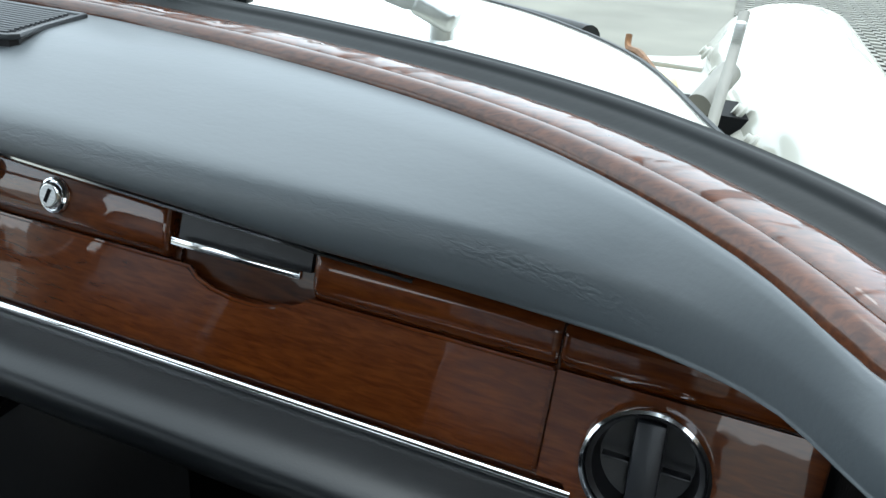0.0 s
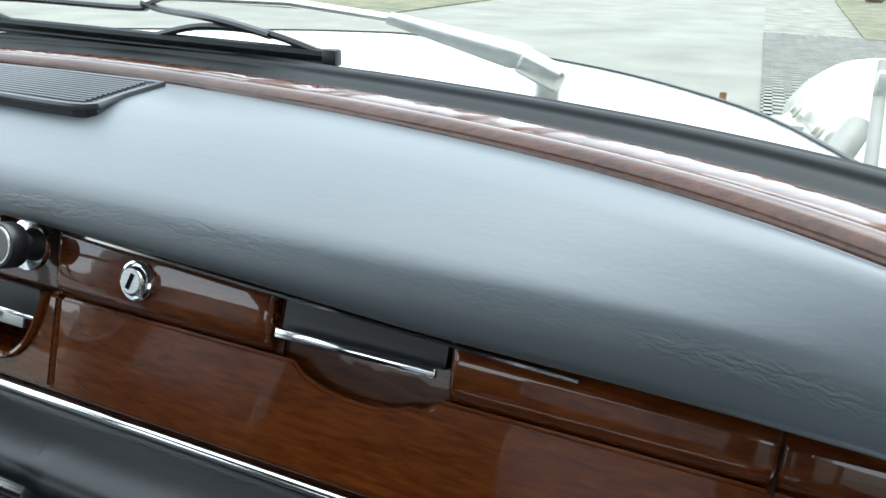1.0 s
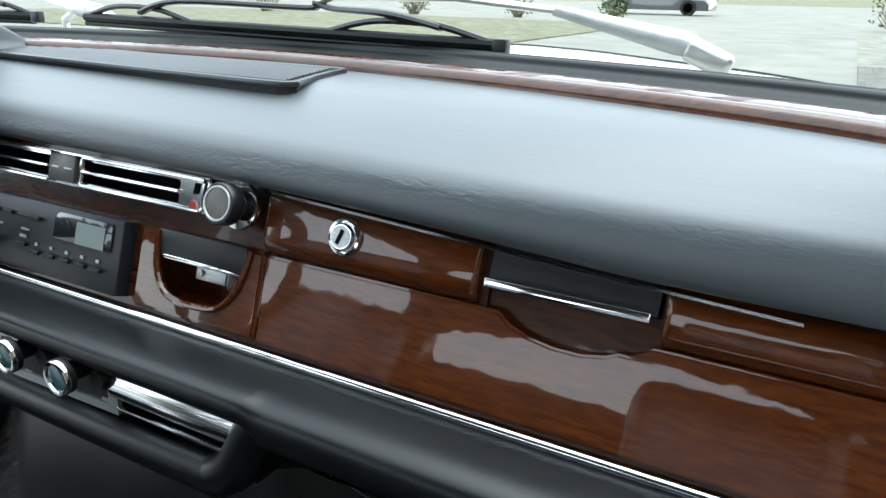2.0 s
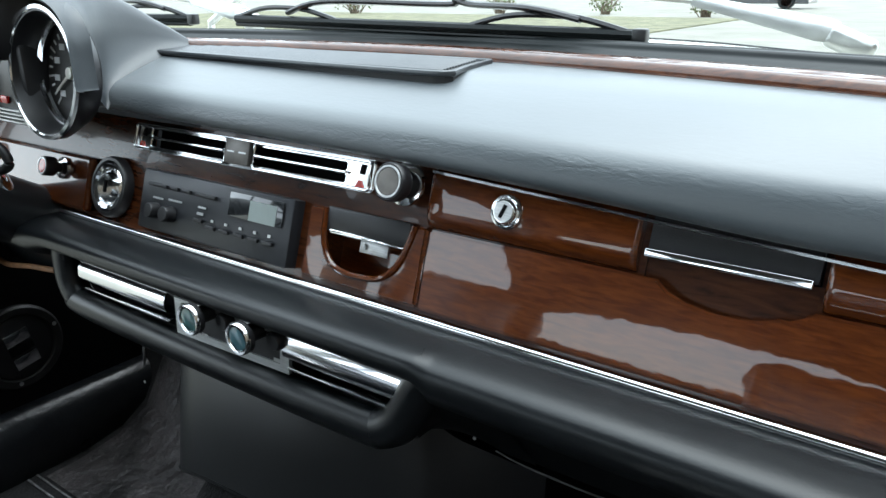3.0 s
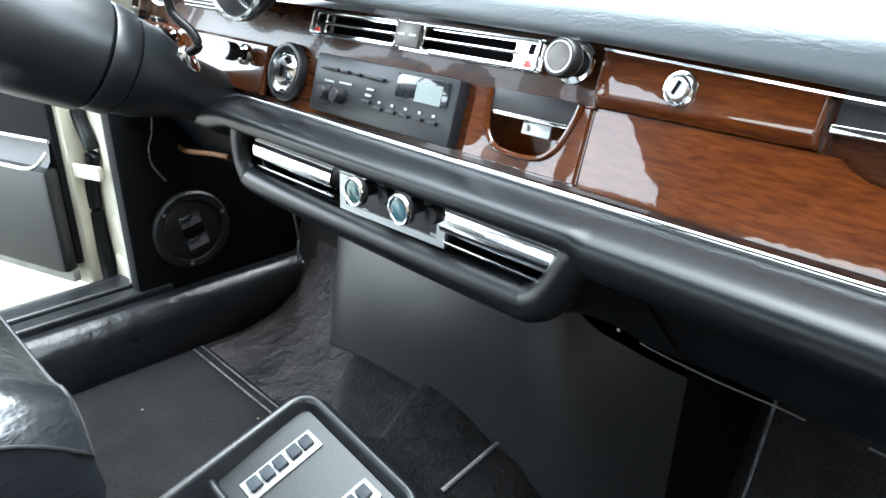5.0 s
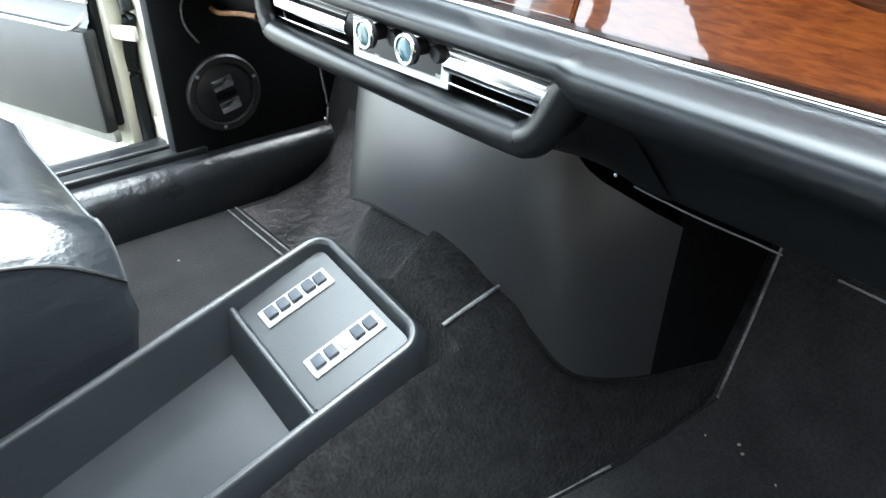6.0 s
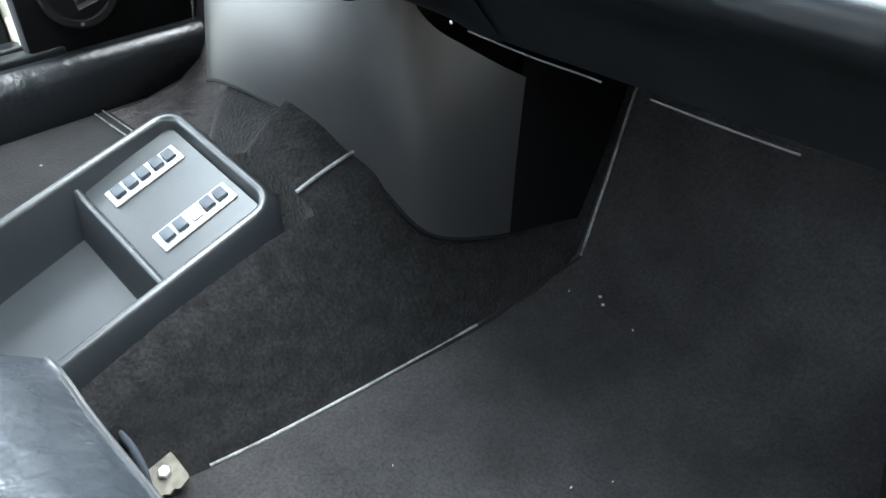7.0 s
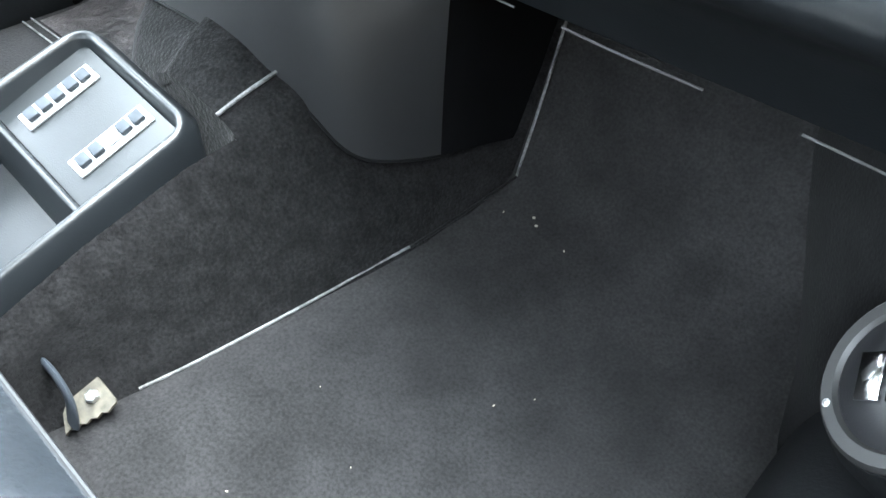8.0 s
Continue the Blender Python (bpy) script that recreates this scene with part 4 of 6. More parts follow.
part("bezel", bm, M_CHROME, ign)
bm = bmesh.new()
box(bm, (0, 0, 0.0118), (0.003, 0.011, 0.001), dash_at(-0.2155, 0.0315, 0.002))
part("slot", bm, M_DARK, ign, "dark key slot")

# round side vents at the dash ends
def side_vent(u, v, w=0.0035, size=1.0):
    k = thing("side_vent", "round black air vent with a chrome rim", "air vent", tuple(DASH @ Vector((u, v, 0))), group="side vents")
    m = dash_at(u, v, w) @ Matrix.Scale(size, 4)
    b = bmesh.new()
    lathe(b, [(0.0270, -0.002), (0.0270, 0.003), (0.0262, 0.0055), (0.0248, 0.0062), (0.0236, 0.0045), (0.0232, -0.004)], m, 44, cap=False)
    part("rim", b, M_CHROME, k, "polished chrome rim")
    b = bmesh.new()
    lathe(b, [(0.0235, 0.003), (0.0215, 0.0015), (0.0195, -0.010), (0.0, -0.012)], m, 44, cap=False)
    part("cup", b, M_BLACK, k, "black cup")
    b = bmesh.new()
    box(b, (0, 0, -0.002), (0.0125, 0.040, 0.009), m @ pose(0, 0, 0, 0, 0, 3), 0.002)
    part("grip", b, M_RADIO, k, "upright grey-black grip bar")
    for s in (-1, 1):
        b = bmesh.new()
        box(b, (s * 0.0125, 0.0, -0.003), (0.0115, 0.0012, 0.006), m, 0.0004)
        part("vane", b, M_BLACK, k)
    return k


side_vent(VENT_U, VENT_V, 0.0055, 1.12)

# ---- lower vents and heater panel ----
def flap_vent(x0, x1, z0, z1):
    k = thing("lower_vent", "chrome-lipped lower air vent", "air vent", ((x0 + x1) / 2, -0.01, z0), group="lower vents")
    w = x1 - x0
    prof = spline([(0, 0.004, z1 + 0.002), (0, -0.014, z1 + 0.0015), (0, -0.024, z1 - 0.002), (0, -0.0300, z1 - 0.010), (0, -0.0310, z1 - 0.0185), (0, -0.027, z1 - 0.0235), (0, -0.018, z1 - 0.0245)], 5)
    b = bmesh.new()
    loft(b, [[(x, p.y, p.z) for p in prof] for x in (x0 + 0.001, x0 + w / 2, x1 - 0.001)])
    back = [(p.x, p.y + 0.0015, p.z - 0.0008) for p in prof]
    loft(b, [[(x, p[1], p[2]) for p in back] for x in (x0 + 0.001, x0 + w / 2, x1 - 0.001)])
    part("flap", b, M_CHROME, k, "curved chrome flap", angle=60)
    for i, (a, c, h) in enumerate(((0.004, 0.43, 0.0310), (0.0, 1.0, 0.0430))):
        b = bmesh.new()
        xa, xb = (x0 + 0.002, x1 - 0.002)
        box(b, ((xa + xb) / 2, -0.018 + 0.001 * i, z1 - h), (xb - xa, 0.020, 0.0016), None, 0.0004)
        part("slat", b, M_CHROME if i == 0 else M_BLACK, k, "thin chrome slat" if i == 0 else "black slat")
    b = bmesh.new()
    box(b, (x0 + 0.55 * w, -0.020, z1 - 0.0335), (0.020, 0.006, 0.006), None, 0.001)
    part("thumb_tab", b, M_BLACK, k, "black thumb tab")
    b = bmesh.new()
    for xe in (x0, x1):
        box(b, (xe, -0.008, (z0 + z1) / 2), (0.0022, 0.026, z1 - z0), None, 0.0006)
    box(b, ((x0 + x1) / 2, 0.004, (z0 + z1) / 2), (w, 0.003, z1 - z0))
    part("housing", b, M_BLACK, k, "black housing")
    return k


flap_vent(0.053, 0.168, 0.390, 0.4410)
flap_vent(-0.219, -0.086, 0.390, 0.4400)
heat = thing("heater_control", "brushed metal heater panel with two round knobs", "heater control", (-0.02, -0.01, 0.39))
HP = axes((0.009, -0.027, 0.0095), (1, 0, 0), (0, 0.0, 1), (0, -1, 0))
bm = bmesh.new()
plate(bm, [(-0.088, 0.3915), (0.046, 0.3945), (0.050, 0.4355), (-0.085, 0.4325)], [[(-0.079, 0.398), (0.037, 0.4005), (0.040, 0.4245), (-0.077, 0.4215)]], 0.003, HP)
part("frame", bm, M_STEEL, heat, "brushed metal frame", smooth=False)
bm = bmesh.new()
box(bm, (-0.018, 0.410, -0.0035), (0.122, 0.034, 0.004), HP)
part("scale", bm, M_BLACK, heat, "black scale plate", smooth=False)
for k in range(3):
    bm = bmesh.new()
    box(bm, (-0.018, 0.4268 + 0.0025 * k, 0.0004), (0.126, 0.0007, 0.0006), HP @ pose(0, 0, 0, 0, 0, 1.3))
    part("line", bm, M_BLACK, heat, smooth=False)
for k, (u, v) in enumerate(((-0.062, 0.4185), (-0.030, 0.419), (0.006, 0.4205), (0.033, 0.402), (0.028, 0.4195), (-0.052, 0.3985))):
    bm = bmesh.new()
    box(bm, (u, v, -0.0012), (0.007, 0.0028, 0.0006), HP)
    part("print", bm, M_PRINT, heat, "tiny white printing", smooth=False)
for u, v, mt, lab in ((-0.040, 0.4232, M_GREEN, "teal lens"), (0.017, 0.4232, M_BLUE, "blue lens")):
    bm = bmesh.new()
    lathe(bm, [(0.007, -0.002), (0.007, 0.012), (0.0118, 0.0135), (0.0125, 0.014), (0.0125, 0.0195), (0.0115, 0.0205), (0.0095, 0.0195), (0.0, 0.0185)], HP @ Matrix.Translation((u, v, 0)), 30)
    kb = part("knob", bm, M_BLACK, heat, "round black knob")
    bm = bmesh.new()
    lathe(bm, [(0.0092, 0.0175), (0.0092, 0.0198), (0.0075, 0.0204), (0.0, 0.0206)], HP @ Matrix.Translation((u, v, 0)), 24)
    part("lens", bm, mt, kb, lab)
    bm = bmesh.new()
    lathe(bm, [(0.0095, 0.0196), (0.0100, 0.0210), (0.0116, 0.0212), (0.0126, 0.0200), (0.0127, 0.0180)], HP @ Matrix.Translation((u, v, 0)), 30, cap=False)
    part("knob_ring", bm, M_CHROME, kb, "thin chrome ring")
    bm = bmesh.new()
    lathe(bm, [(0.0075, -0.002), (0.0075, 0.006), (0.006, 0.008), (0.0, 0.008)], HP @ Matrix.Translation((u + 0.023, v - 0.001, 0)), 20)
    part("lever_end", bm, M_BLACK, heat, "short black lever end")

# ---- instruments ----
inst = thing("instrument_cluster", "black padded instrument hood with two round chrome-rimmed gauges", "instrument cluster", (-0.30, 0.02, 0.56))
GY, GR = -0.022, 0.0555
gauge_mid = ((-0.232, 0.603), (-0.392, 0.606))
bm = bmesh.new()
rows = []
# hood: arches over the gauges, draws in behind them and runs out into the pad in a hollow curve
for k in range(31):
    t = k / 30
    y = GY - 0.006 + t * 0.178
    top = 0.668 + 0.010 * math.sin(math.pi * min(1, t * 1.3)) - 0.050 * t ** 3
    half = smooth_table(y, [(-0.03, 0.142), (-0.016, 0.134), (0.0, 0.116), (0.015, 0.100), (0.03, 0.087), (0.05, 0.076), (0.08, 0.068), (0.15, 0.062)], 0.007)
    skirt = smooth_table(y, [(-0.03, 0.001), (0.01, 0.003), (0.028, 0.016), (0.05, 0.032), (0.15, 0.036)], 0.009)
    right = []
    zf = pad_height(-0.312 + half + skirt, y) - 0.002
    zf = max(zf, lerp_table(y, [(-0.028, 0.592), (0.0, 0.584), (0.02, 0.562)]))
    for a, b in ((1.0, 0.0), (0.62, 0.03), (0.30, 0.14), (0.10, 0.33), (0.0, 0.56), (-0.05, 0.76), (-0.16, 0.90), (-0.34, 0.97), (-0.62, 0.995)):
        x = half + (skirt * a if a > 0 else half * a)
        right.append((x, zf + (top - zf) * b))
    sec = spline([(-0.312 - x, y, z) for x, z in right] + [(-0.312, y, top)] + [(-0.312 + x, y, z) for x, z in reversed(right)], 4)
    rows.append([tuple(p) for p in sec])
loft(bm, rows)
inner = [(-0.312 + (p[0] + 0.312) * 0.985, p[1] + 0.001, 0.55 + (p[2] - 0.55) * 0.985) for p in rows[0]]
loft(bm, [rows[0], inner, [(p[0], p[1] + 0.02, p[2]) for p in inner]])
part("hood", bm, M_PAD_SHADED, inst, "black leather instrument hood", angle=80)
# board coloured near-black for the shade behind the gauges
bm = bmesh.new()
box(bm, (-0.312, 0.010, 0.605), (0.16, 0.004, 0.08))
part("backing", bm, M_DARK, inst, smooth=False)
bm = bmesh.new()
box(bm, (-0.312, 0.006, 0.588), (0.075, 0.05, 0.075), None, 0.004)
part("centre_panel", bm, M_BLACK, inst, "black panel between the gauges")
bm = bmesh.new()
box(bm, (-0.318, -0.0205, 0.574), (0.016, 0.003, 0.007), None, 0.001)
part("warning_lamp", bm, M_RED, inst, "red warning lamp")
for k in range(4):
    bm = bmesh.new()
    box(bm, (-0.312, -0.021, 0.5545 + 0.0035 * k), (0.068, 0.003, 0.0012))
    part("line", bm, M_STEEL, inst, smooth=False)
for gx, gz in gauge_mid:
    gm = axes((gx, GY, gz), (1, 0, 0), (0, 0.10, 0.995), (0, -0.995, 0.10))
    bm = bmesh.new()
    lathe(bm, [(GR - 0.010, -0.027), (GR + 0.001, -0.008), (GR + 0.001, 0.002), (GR - 0.004, 0.002), (GR - 0.011, -0.022)], gm, 48, cap=False)
    part("tube", bm, M_BLACK, inst, "black gauge tube")
    bm = bmesh.new()
    lathe(bm, [(GR + 0.0015, 0.000), (GR + 0.001, 0.0028), (GR - 0.002, 0.0032), (GR - 0.0035, 0.001)], gm, 48, cap=False)
    part("rim", bm, M_CHROME, inst, "chrome gauge rim")
    bm = bmesh.new()
    lathe(bm, [(GR - 0.008, -0.021), (GR - 0.009, -0.017), (GR - 0.0112, -0.017), (GR - 0.0122, -0.021)], gm, 48, cap=False)
    part("inner_rim", bm, M_CHROME, inst, "chrome inner ring")
    bm = bmesh.new()
    lathe(bm, [(GR - 0.009, -0.026), (0.0, -0.026)], gm, 48, cap=False)
    face = part("dial", bm, M_GAUGE, inst, "black dial")
    for i in range(22):
        a = radians(225 - 270 * i / 21)
        bm = bmesh.new()
        rot = gm @ Matrix.Translation((0.036 * math.cos(a), 0.036 * math.sin(a), -0.0254)) @ Matrix.Rotation(a, 4, "Z")
        box(bm, (0, 0, 0), (0.009 if i % 3 == 0 else 0.005, 0.0018, 0.0006), rot)
        part("tick", bm, M_PRINT, face, smooth=False)
    for i in range(9):
        a = radians(225 - 270 * i / 8)
        rot = gm @ Matrix.Translation((0.0265 * math.cos(a), 0.0265 * math.sin(a), -0.0254))
        bm = bmesh.new()
        box(bm, (0, 0, 0), (0.0085, 0.0055, 0.0006), rot)
        part("numeral", bm, M_PRINT, face, smooth=False)
    bm = bmesh.new()
    box(bm, (0.012, 0, 0.001), (0.034, 0.0022, 0.001), gm @ Matrix.Translation((0, 0, -0.024)) @ Matrix.Rotation(radians(215), 4, "Z"))
    lathe(bm, [(0.006, 0), (0.005, 0.003), (0, 0.0035)], gm @ Matrix.Translation((0, 0, -0.0245)), 16)
    part("needle", bm, M_IVORY, face, "pale needle")
# chrome-rimmed small vent and switch on the driver's outer side
ob = thing("driver_vent", "small chrome-framed vent beside the instruments", "air vent", tuple(DASH @ Vector((-0.59, 0.075, 0.0))))
bm = bmesh.new()
plate(bm, rrect(-0.60, 0.062, -0.57, 0.088, 0.003), [rrect(-0.596, 0.066, -0.574, 0.084, 0.002)], 0.008, dash_at(0, 0, 0.012))
part("rim", bm, M_CHROME, ob)
side_vent(-0.535, 0.0335)

# ---- steering column, lever and wheel ----
col = thing("steering_column", "black steering column shroud with a chrome-footed lever and a thin-rimmed wheel", "steering column", (-0.33, -0.03, 0.45))
CA, CB = Vector((-0.335, 0.03, 0.436)), Vector((-0.335, -0.30, 0.602))
axis = (CB - CA).normalized()
cm = axis.to_track_quat("Z", "Y").to_matrix().to_4x4()
cm.translation = CA
bm = bmesh.new()
lathe(bm, [(0.030, -0.02), (0.0315, 0.05), (0.034, 0.085), (0.040, 0.105), (0.0475, 0.125), (0.050, 0.150)], cm, 32)
part("lower_shroud", bm, M_CONSOLE, col, "black tapering lower shroud")
bm = bmesh.new()
lathe(bm, [(0.051, 0.152), (0.0535, 0.155), (0.0545, 0.175), (0.0535, 0.178)], cm, 32)
lathe(bm, [(0.0535, 0.180), (0.058, 0.184), (0.0605, 0.230), (0.061, 0.30), (0.055, 0.315), (0.03, 0.32)], cm, 32)
part("upper_shroud", bm, M_CONSOLE, col, "black upper shroud")
bm = bmesh.new()
wheel_m = axis.to_track_quat("Z", "Y").to_matrix().to_4x4()
wheel_m.translation = CB + axis * 0.06
tube(bm, [wheel_m @ Vector((0.195 * math.cos(2 * math.pi * i / 48), 0.195 * math.sin(2 * math.pi * i / 48), 0)) for i in range(48)], 0.011, 10, cyclic=True)
wheel = part("wheel_rim", bm, M_BLACK, col, "black thin wheel rim")
bm = bmesh.new()
for a in (180, 0, 270):
    ca, sa = math.cos(radians(a)), math.sin(radians(a))
    tube(bm, [wheel_m @ Vector((0.03 * ca, 0.03 * sa, -0.03)), wheel_m @ Vector((0.12 * ca, 0.12 * sa, -0.02)), wheel_m @ Vector((0.19 * ca, 0.19 * sa, 0))], 0.009, 8)
lathe(bm, [(0.05, -0.06), (0.06, -0.04), (0.06, -0.01), (0.0, 0.0)], wheel_m, 28)
part("wheel_hub", bm, M_BLACK, wheel, "black wheel hub and spokes")
bm = bmesh.new()
LF = Vector((-0.314, -0.047, 0.5048))
lathe(bm, [(0.013, -0.02), (0.0125, 0.004), (0.010, 0.008), (0.0075, 0.011), (0.0, 0.012)], axes(LF, (1, 0, 0), (0, 0.9, 0.43), (0.3, -0.4, 0.87)), 20)
part("lever_foot", bm, M_CHROME, col, "chrome lever foot")
bm = bmesh.new()
tube(bm, spline([LF + Vector((0, 0, 0.004)), (-0.2917, -0.04, 0.5174), (-0.2945, -0.042, 0.5319), (-0.3122, -0.052, 0.5503), (-0.3116, -0.054, 0.571), (-0.306, -0.042, 0.5983), (-0.2929, -0.034, 0.6156)], 6), 0.0046, 10)
lever = part("lever", bm, M_BLACK, col, "bent black lever")
bm = bmesh.new()
lathe(bm, [(0.0062, 0.0), (0.007, 0.004), (0.0075, 0.006)], axes((-0.2985, -0.034, 0.608), (1, 0, 0), (0, 0.94, -0.34), (0, 0.34, 0.94)), 14)
part("lever_collar", bm, M_CHROME, lever, "chrome lever collar")
bm = bmesh.new()
hm = axes((-0.298, -0.030, 0.613), (0.40, 0.87, -0.29), (-0.905, 0.415, -0.004), (0.12, 0.27, 0.95))
rows = []
for h, a, b in ((0.0, 0.007, 0.007), (0.004, 0.012, 0.010), (0.03, 0.031, 0.017), (0.06, 0.044, 0.019), (0.085, 0.050, 0.019), (0.092, 0.044, 0.014)):
    rows.append([hm @ Vector((a * 0.55 - 0.003 + a * math.copysign(abs(math.cos(q)) ** 0.6, math.cos(q)), b * math.copysign(abs(math.sin(q)) ** 0.6, math.sin(q)), h)) for q in [2 * math.pi * i / 20 for i in range(20)]])
loft(bm, rows, closed=True, caps=True)
part("lever_grip", bm, M_BLACK, lever, "black wedge-shaped lever grip")

# ---- heater cover below the dash ----
# lower and upper edge of the sheet, from the driver's side round to the passenger's
COVER_LOW = [(-0.212, 0.16, 0.178), (-0.200, 0.062, 0.186), (-0.182, 0.022, 0.201), (-0.150, 0.004, 0.217), (-0.109, -0.002, 0.229), (-0.05, -0.002, 0.233), (0.02, 0.002, 0.229), (0.06, 0.008, 0.219),
             (0.085, 0.014, 0.206), (0.115, 0.021, 0.183), (0.140, 0.028, 0.160), (0.157, 0.040, 0.146), (0.171, 0.060, 0.139), (0.184, 0.086, 0.134), (0.192, 0.110, 0.130)]
COVER_TOP = [(-0.215, 0.17, 0.40), (-0.205, 0.085, 0.40), (-0.192, 0.060, 0.40), (-0.162, 0.050, 0.40), (-0.11, 0.047, 0.40), (-0.05, 0.046, 0.40), (0.02, 0.046, 0.40), (0.06, 0.047, 0.40),
             (0.088, 0.050, 0.394), (0.108, 0.057, 0.362), (0.121, 0.065, 0.339), (0.134, 0.074, 0.325), (0.152, 0.086, 0.314), (0.174, 0.101, 0.301), (0.194, 0.116, 0.290)]
bm = bmesh.new()
lo, hi = spline(COVER_LOW, 5), spline(COVER_TOP, 5)
rows = []
for k in range(9):
    t = k / 8
    rows.append([p.lerp(q, t) + Vector((0, -0.006 * math.sin(math.pi * t) * (1 - abs(p.x) * 4), 0)) for p, q in zip(lo, hi)])
loft(bm, rows)
cover = thing("heater_cover", "dark grey vinyl heater cover under the dashboard", "cover", (0.0, 0.1, 0.2))
part("panel", bm, M_COVER, cover, angle=60)
# sheet added where the cover turns into shade, its colour painted near-black
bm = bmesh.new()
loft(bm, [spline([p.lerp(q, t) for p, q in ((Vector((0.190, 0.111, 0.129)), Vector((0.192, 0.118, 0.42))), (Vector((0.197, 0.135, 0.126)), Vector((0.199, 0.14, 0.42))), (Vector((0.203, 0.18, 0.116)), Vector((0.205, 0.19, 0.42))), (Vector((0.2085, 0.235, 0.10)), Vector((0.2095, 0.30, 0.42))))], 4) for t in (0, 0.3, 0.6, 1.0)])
part("side_shade", bm, M_DARK, cover, "black sheet standing in for the shaded side of the cover")
bm = bmesh.new()
tube(bm, rows[0], 0.0016, 6)
part("lower_lip", bm, M_UNDER, cover, "black lower lip")
for x, y, z in ((-0.225, 0.02, 0.285), (0.160, 0.060, 0.343)):
    bm = bmesh.new()
    lathe(bm, [(0.0016, 0), (0.0016, 0.0006), (0, 0.001)], axes((x, y, z), (1, 0, 0), (0, 0, 1), (0, -1, 0)), 10)
    part("screw", bm, M_STEEL, cover, "small bright screw")
wire = thing("wiring", "brown and grey wires hanging under the dashboard", "wires", (-0.5, 0.04, 0.34))
bm = bmesh.new()
tube(bm, spline([(-0.56, 0.04, 0.345), (-0.535, 0.04, 0.343), (-0.471, 0.04, 0.354), (-0.414, 0.04, 0.361)], 5), 0.0035, 8)
part("brown_wire", bm, M_RUST, wire, "brown insulated wire")
bm = bmesh.new()
tube(bm, spline([(-0.550, 0.004, 0.40), (-0.550, 0.001, 0.374), (-0.550, -0.007, 0.352), (-0.550, -0.005, 0.328), (-0.550, 0.010, 0.303)], 5), 0.0016, 8)
part("grey_wire", bm, M_PIPING, wire, "thin grey wire")

# ---- centre console ----
con = thing("centre_console", "dark grey plastic centre console with an open tray", "console", (MID, -0.2, 0.15))
def con_z(x, y):
    return 0.2220 + 0.275 * (y + 0.09) - 0.17 * (x - 0.005)
CX0, CX1, CYF = -0.078, 0.091, -0.076
CYB = -0.62
bm = bmesh.new()
ring_o = [(x, y) for x, y in rrect(CX0, CYB, CX1, CYF, 0.022, 6)]
def ring_at(inset, dz, r, extra=0.0):
    return [(x, y, con_z(x, y) + dz) for x, y in rrect(CX0 + inset, CYB + inset, CX1 - inset, CYF - inset - extra, max(0.004, r), 6)]
rows = [[(x + (0.005 if x > 0 else -0.005), y + (0.008 if y > -0.2 else 0), max(0.01, con_z(x, y) - 0.11)) for x, y in ring_o],
        [(x + (0.002 if x > 0 else -0.002), y + (0.008 if y > -0.2 else 0), con_z(x, y) - 0.012) for x, y in ring_o],
        ring_at(0.0, -0.004, 0.022), ring_at(0.0015, -0.0008, 0.021), ring_at(0.004, 0.0, 0.019), ring_at(0.0065, -0.001, 0.017), ring_at(0.008, -0.005, 0.0155), ring_at(0.011, -0.075, 0.012)]
loft(bm, rows, closed=True)
part("shell", bm, M_CONSOLE, con, "", angle=60)
bm = bmesh.new()
PANX, PANY = Vector((1, 0, -0.17)).normalized(), Vector((0, 1, 0.37)).normalized()
PANY = (PANY - PANX * PANY.dot(PANX)).normalized()
PAN = axes((0.0, -0.088, 0.2110), PANX, PANY, PANX.cross(PANY))
plate(bm, rrect(-0.068, -0.096, 0.079, 0.002, 0.008), [], 0.004, PAN)
part("switch_panel", bm, M_CONSOLE, con, "dark grey sloping switch panel", angle=30)
bm = bmesh.new()
edge_l, edge_r = PAN @ Vector((-0.069, -0.0985, 0.0075)), PAN @ Vector((0.081, -0.0985, 0.0075))
quad = []
for p in (edge_l, edge_r):
    quad.append([(p.x, p.y + 0.003, p.z - 0.002), (p.x, p.y + 0.001, p.z), (p.x, p.y - 0.002, p.z), (p.x, p.y - 0.004, p.z - 0.002), (p.x, p.y - 0.012, p.z - 0.085), (p.x, p.y + 0.003, p.z - 0.085)])
loft(bm, quad, closed=True, caps=True)
part("divider", bm, M_CONSOLE, con, "upright divider of the tray", angle=50)
bm = bmesh.new()
loft(bm, [[(x, y, con_z(x, y) - 0.060 - 0.012 * min(1, max(0, -0.19 - y) / 0.2)) for x in (-0.068, 0.005, 0.079)] for y in (-0.178, -0.25, -0.40, -0.61)])
part("tray_floor", bm, M_CONSOLE, con, "pale-sheened tray floor", smooth=False)

def switch_plate(u0, u1, v0, v1, keys):
    k = thing("switch_plate", "bright metal plate with a row of grey rocker switches", "switches", tuple(PAN @ Vector(((u0 + u1) / 2, v0, 0))), group="console switch plates")
    b = bmesh.new()
    box(b, ((u0 + u1) / 2, (v0 + v1) / 2, 0.0012), (u1 - u0, v1 - v0, 0.0026), PAN, 0.0012)
    part("plate", b, M_SWPLATE, k, "bright metal plate", angle=30)
    for i, (f, h, mt) in enumerate(keys):
        b = bmesh.new()
        vc = v0 + (v1 - v0) * f
        box(b, ((u0 + u1) / 2, vc, 0.0026 + h / 2), (0.0125, 0.0108, h), PAN @ Matrix.Translation((0, 0, 0)), 0.0011)
        part("rocker" if h > 0.002 else "blank", b, mt, k, "grey rocker switch" if h > 0.002 else "flush pale blank")
    return k


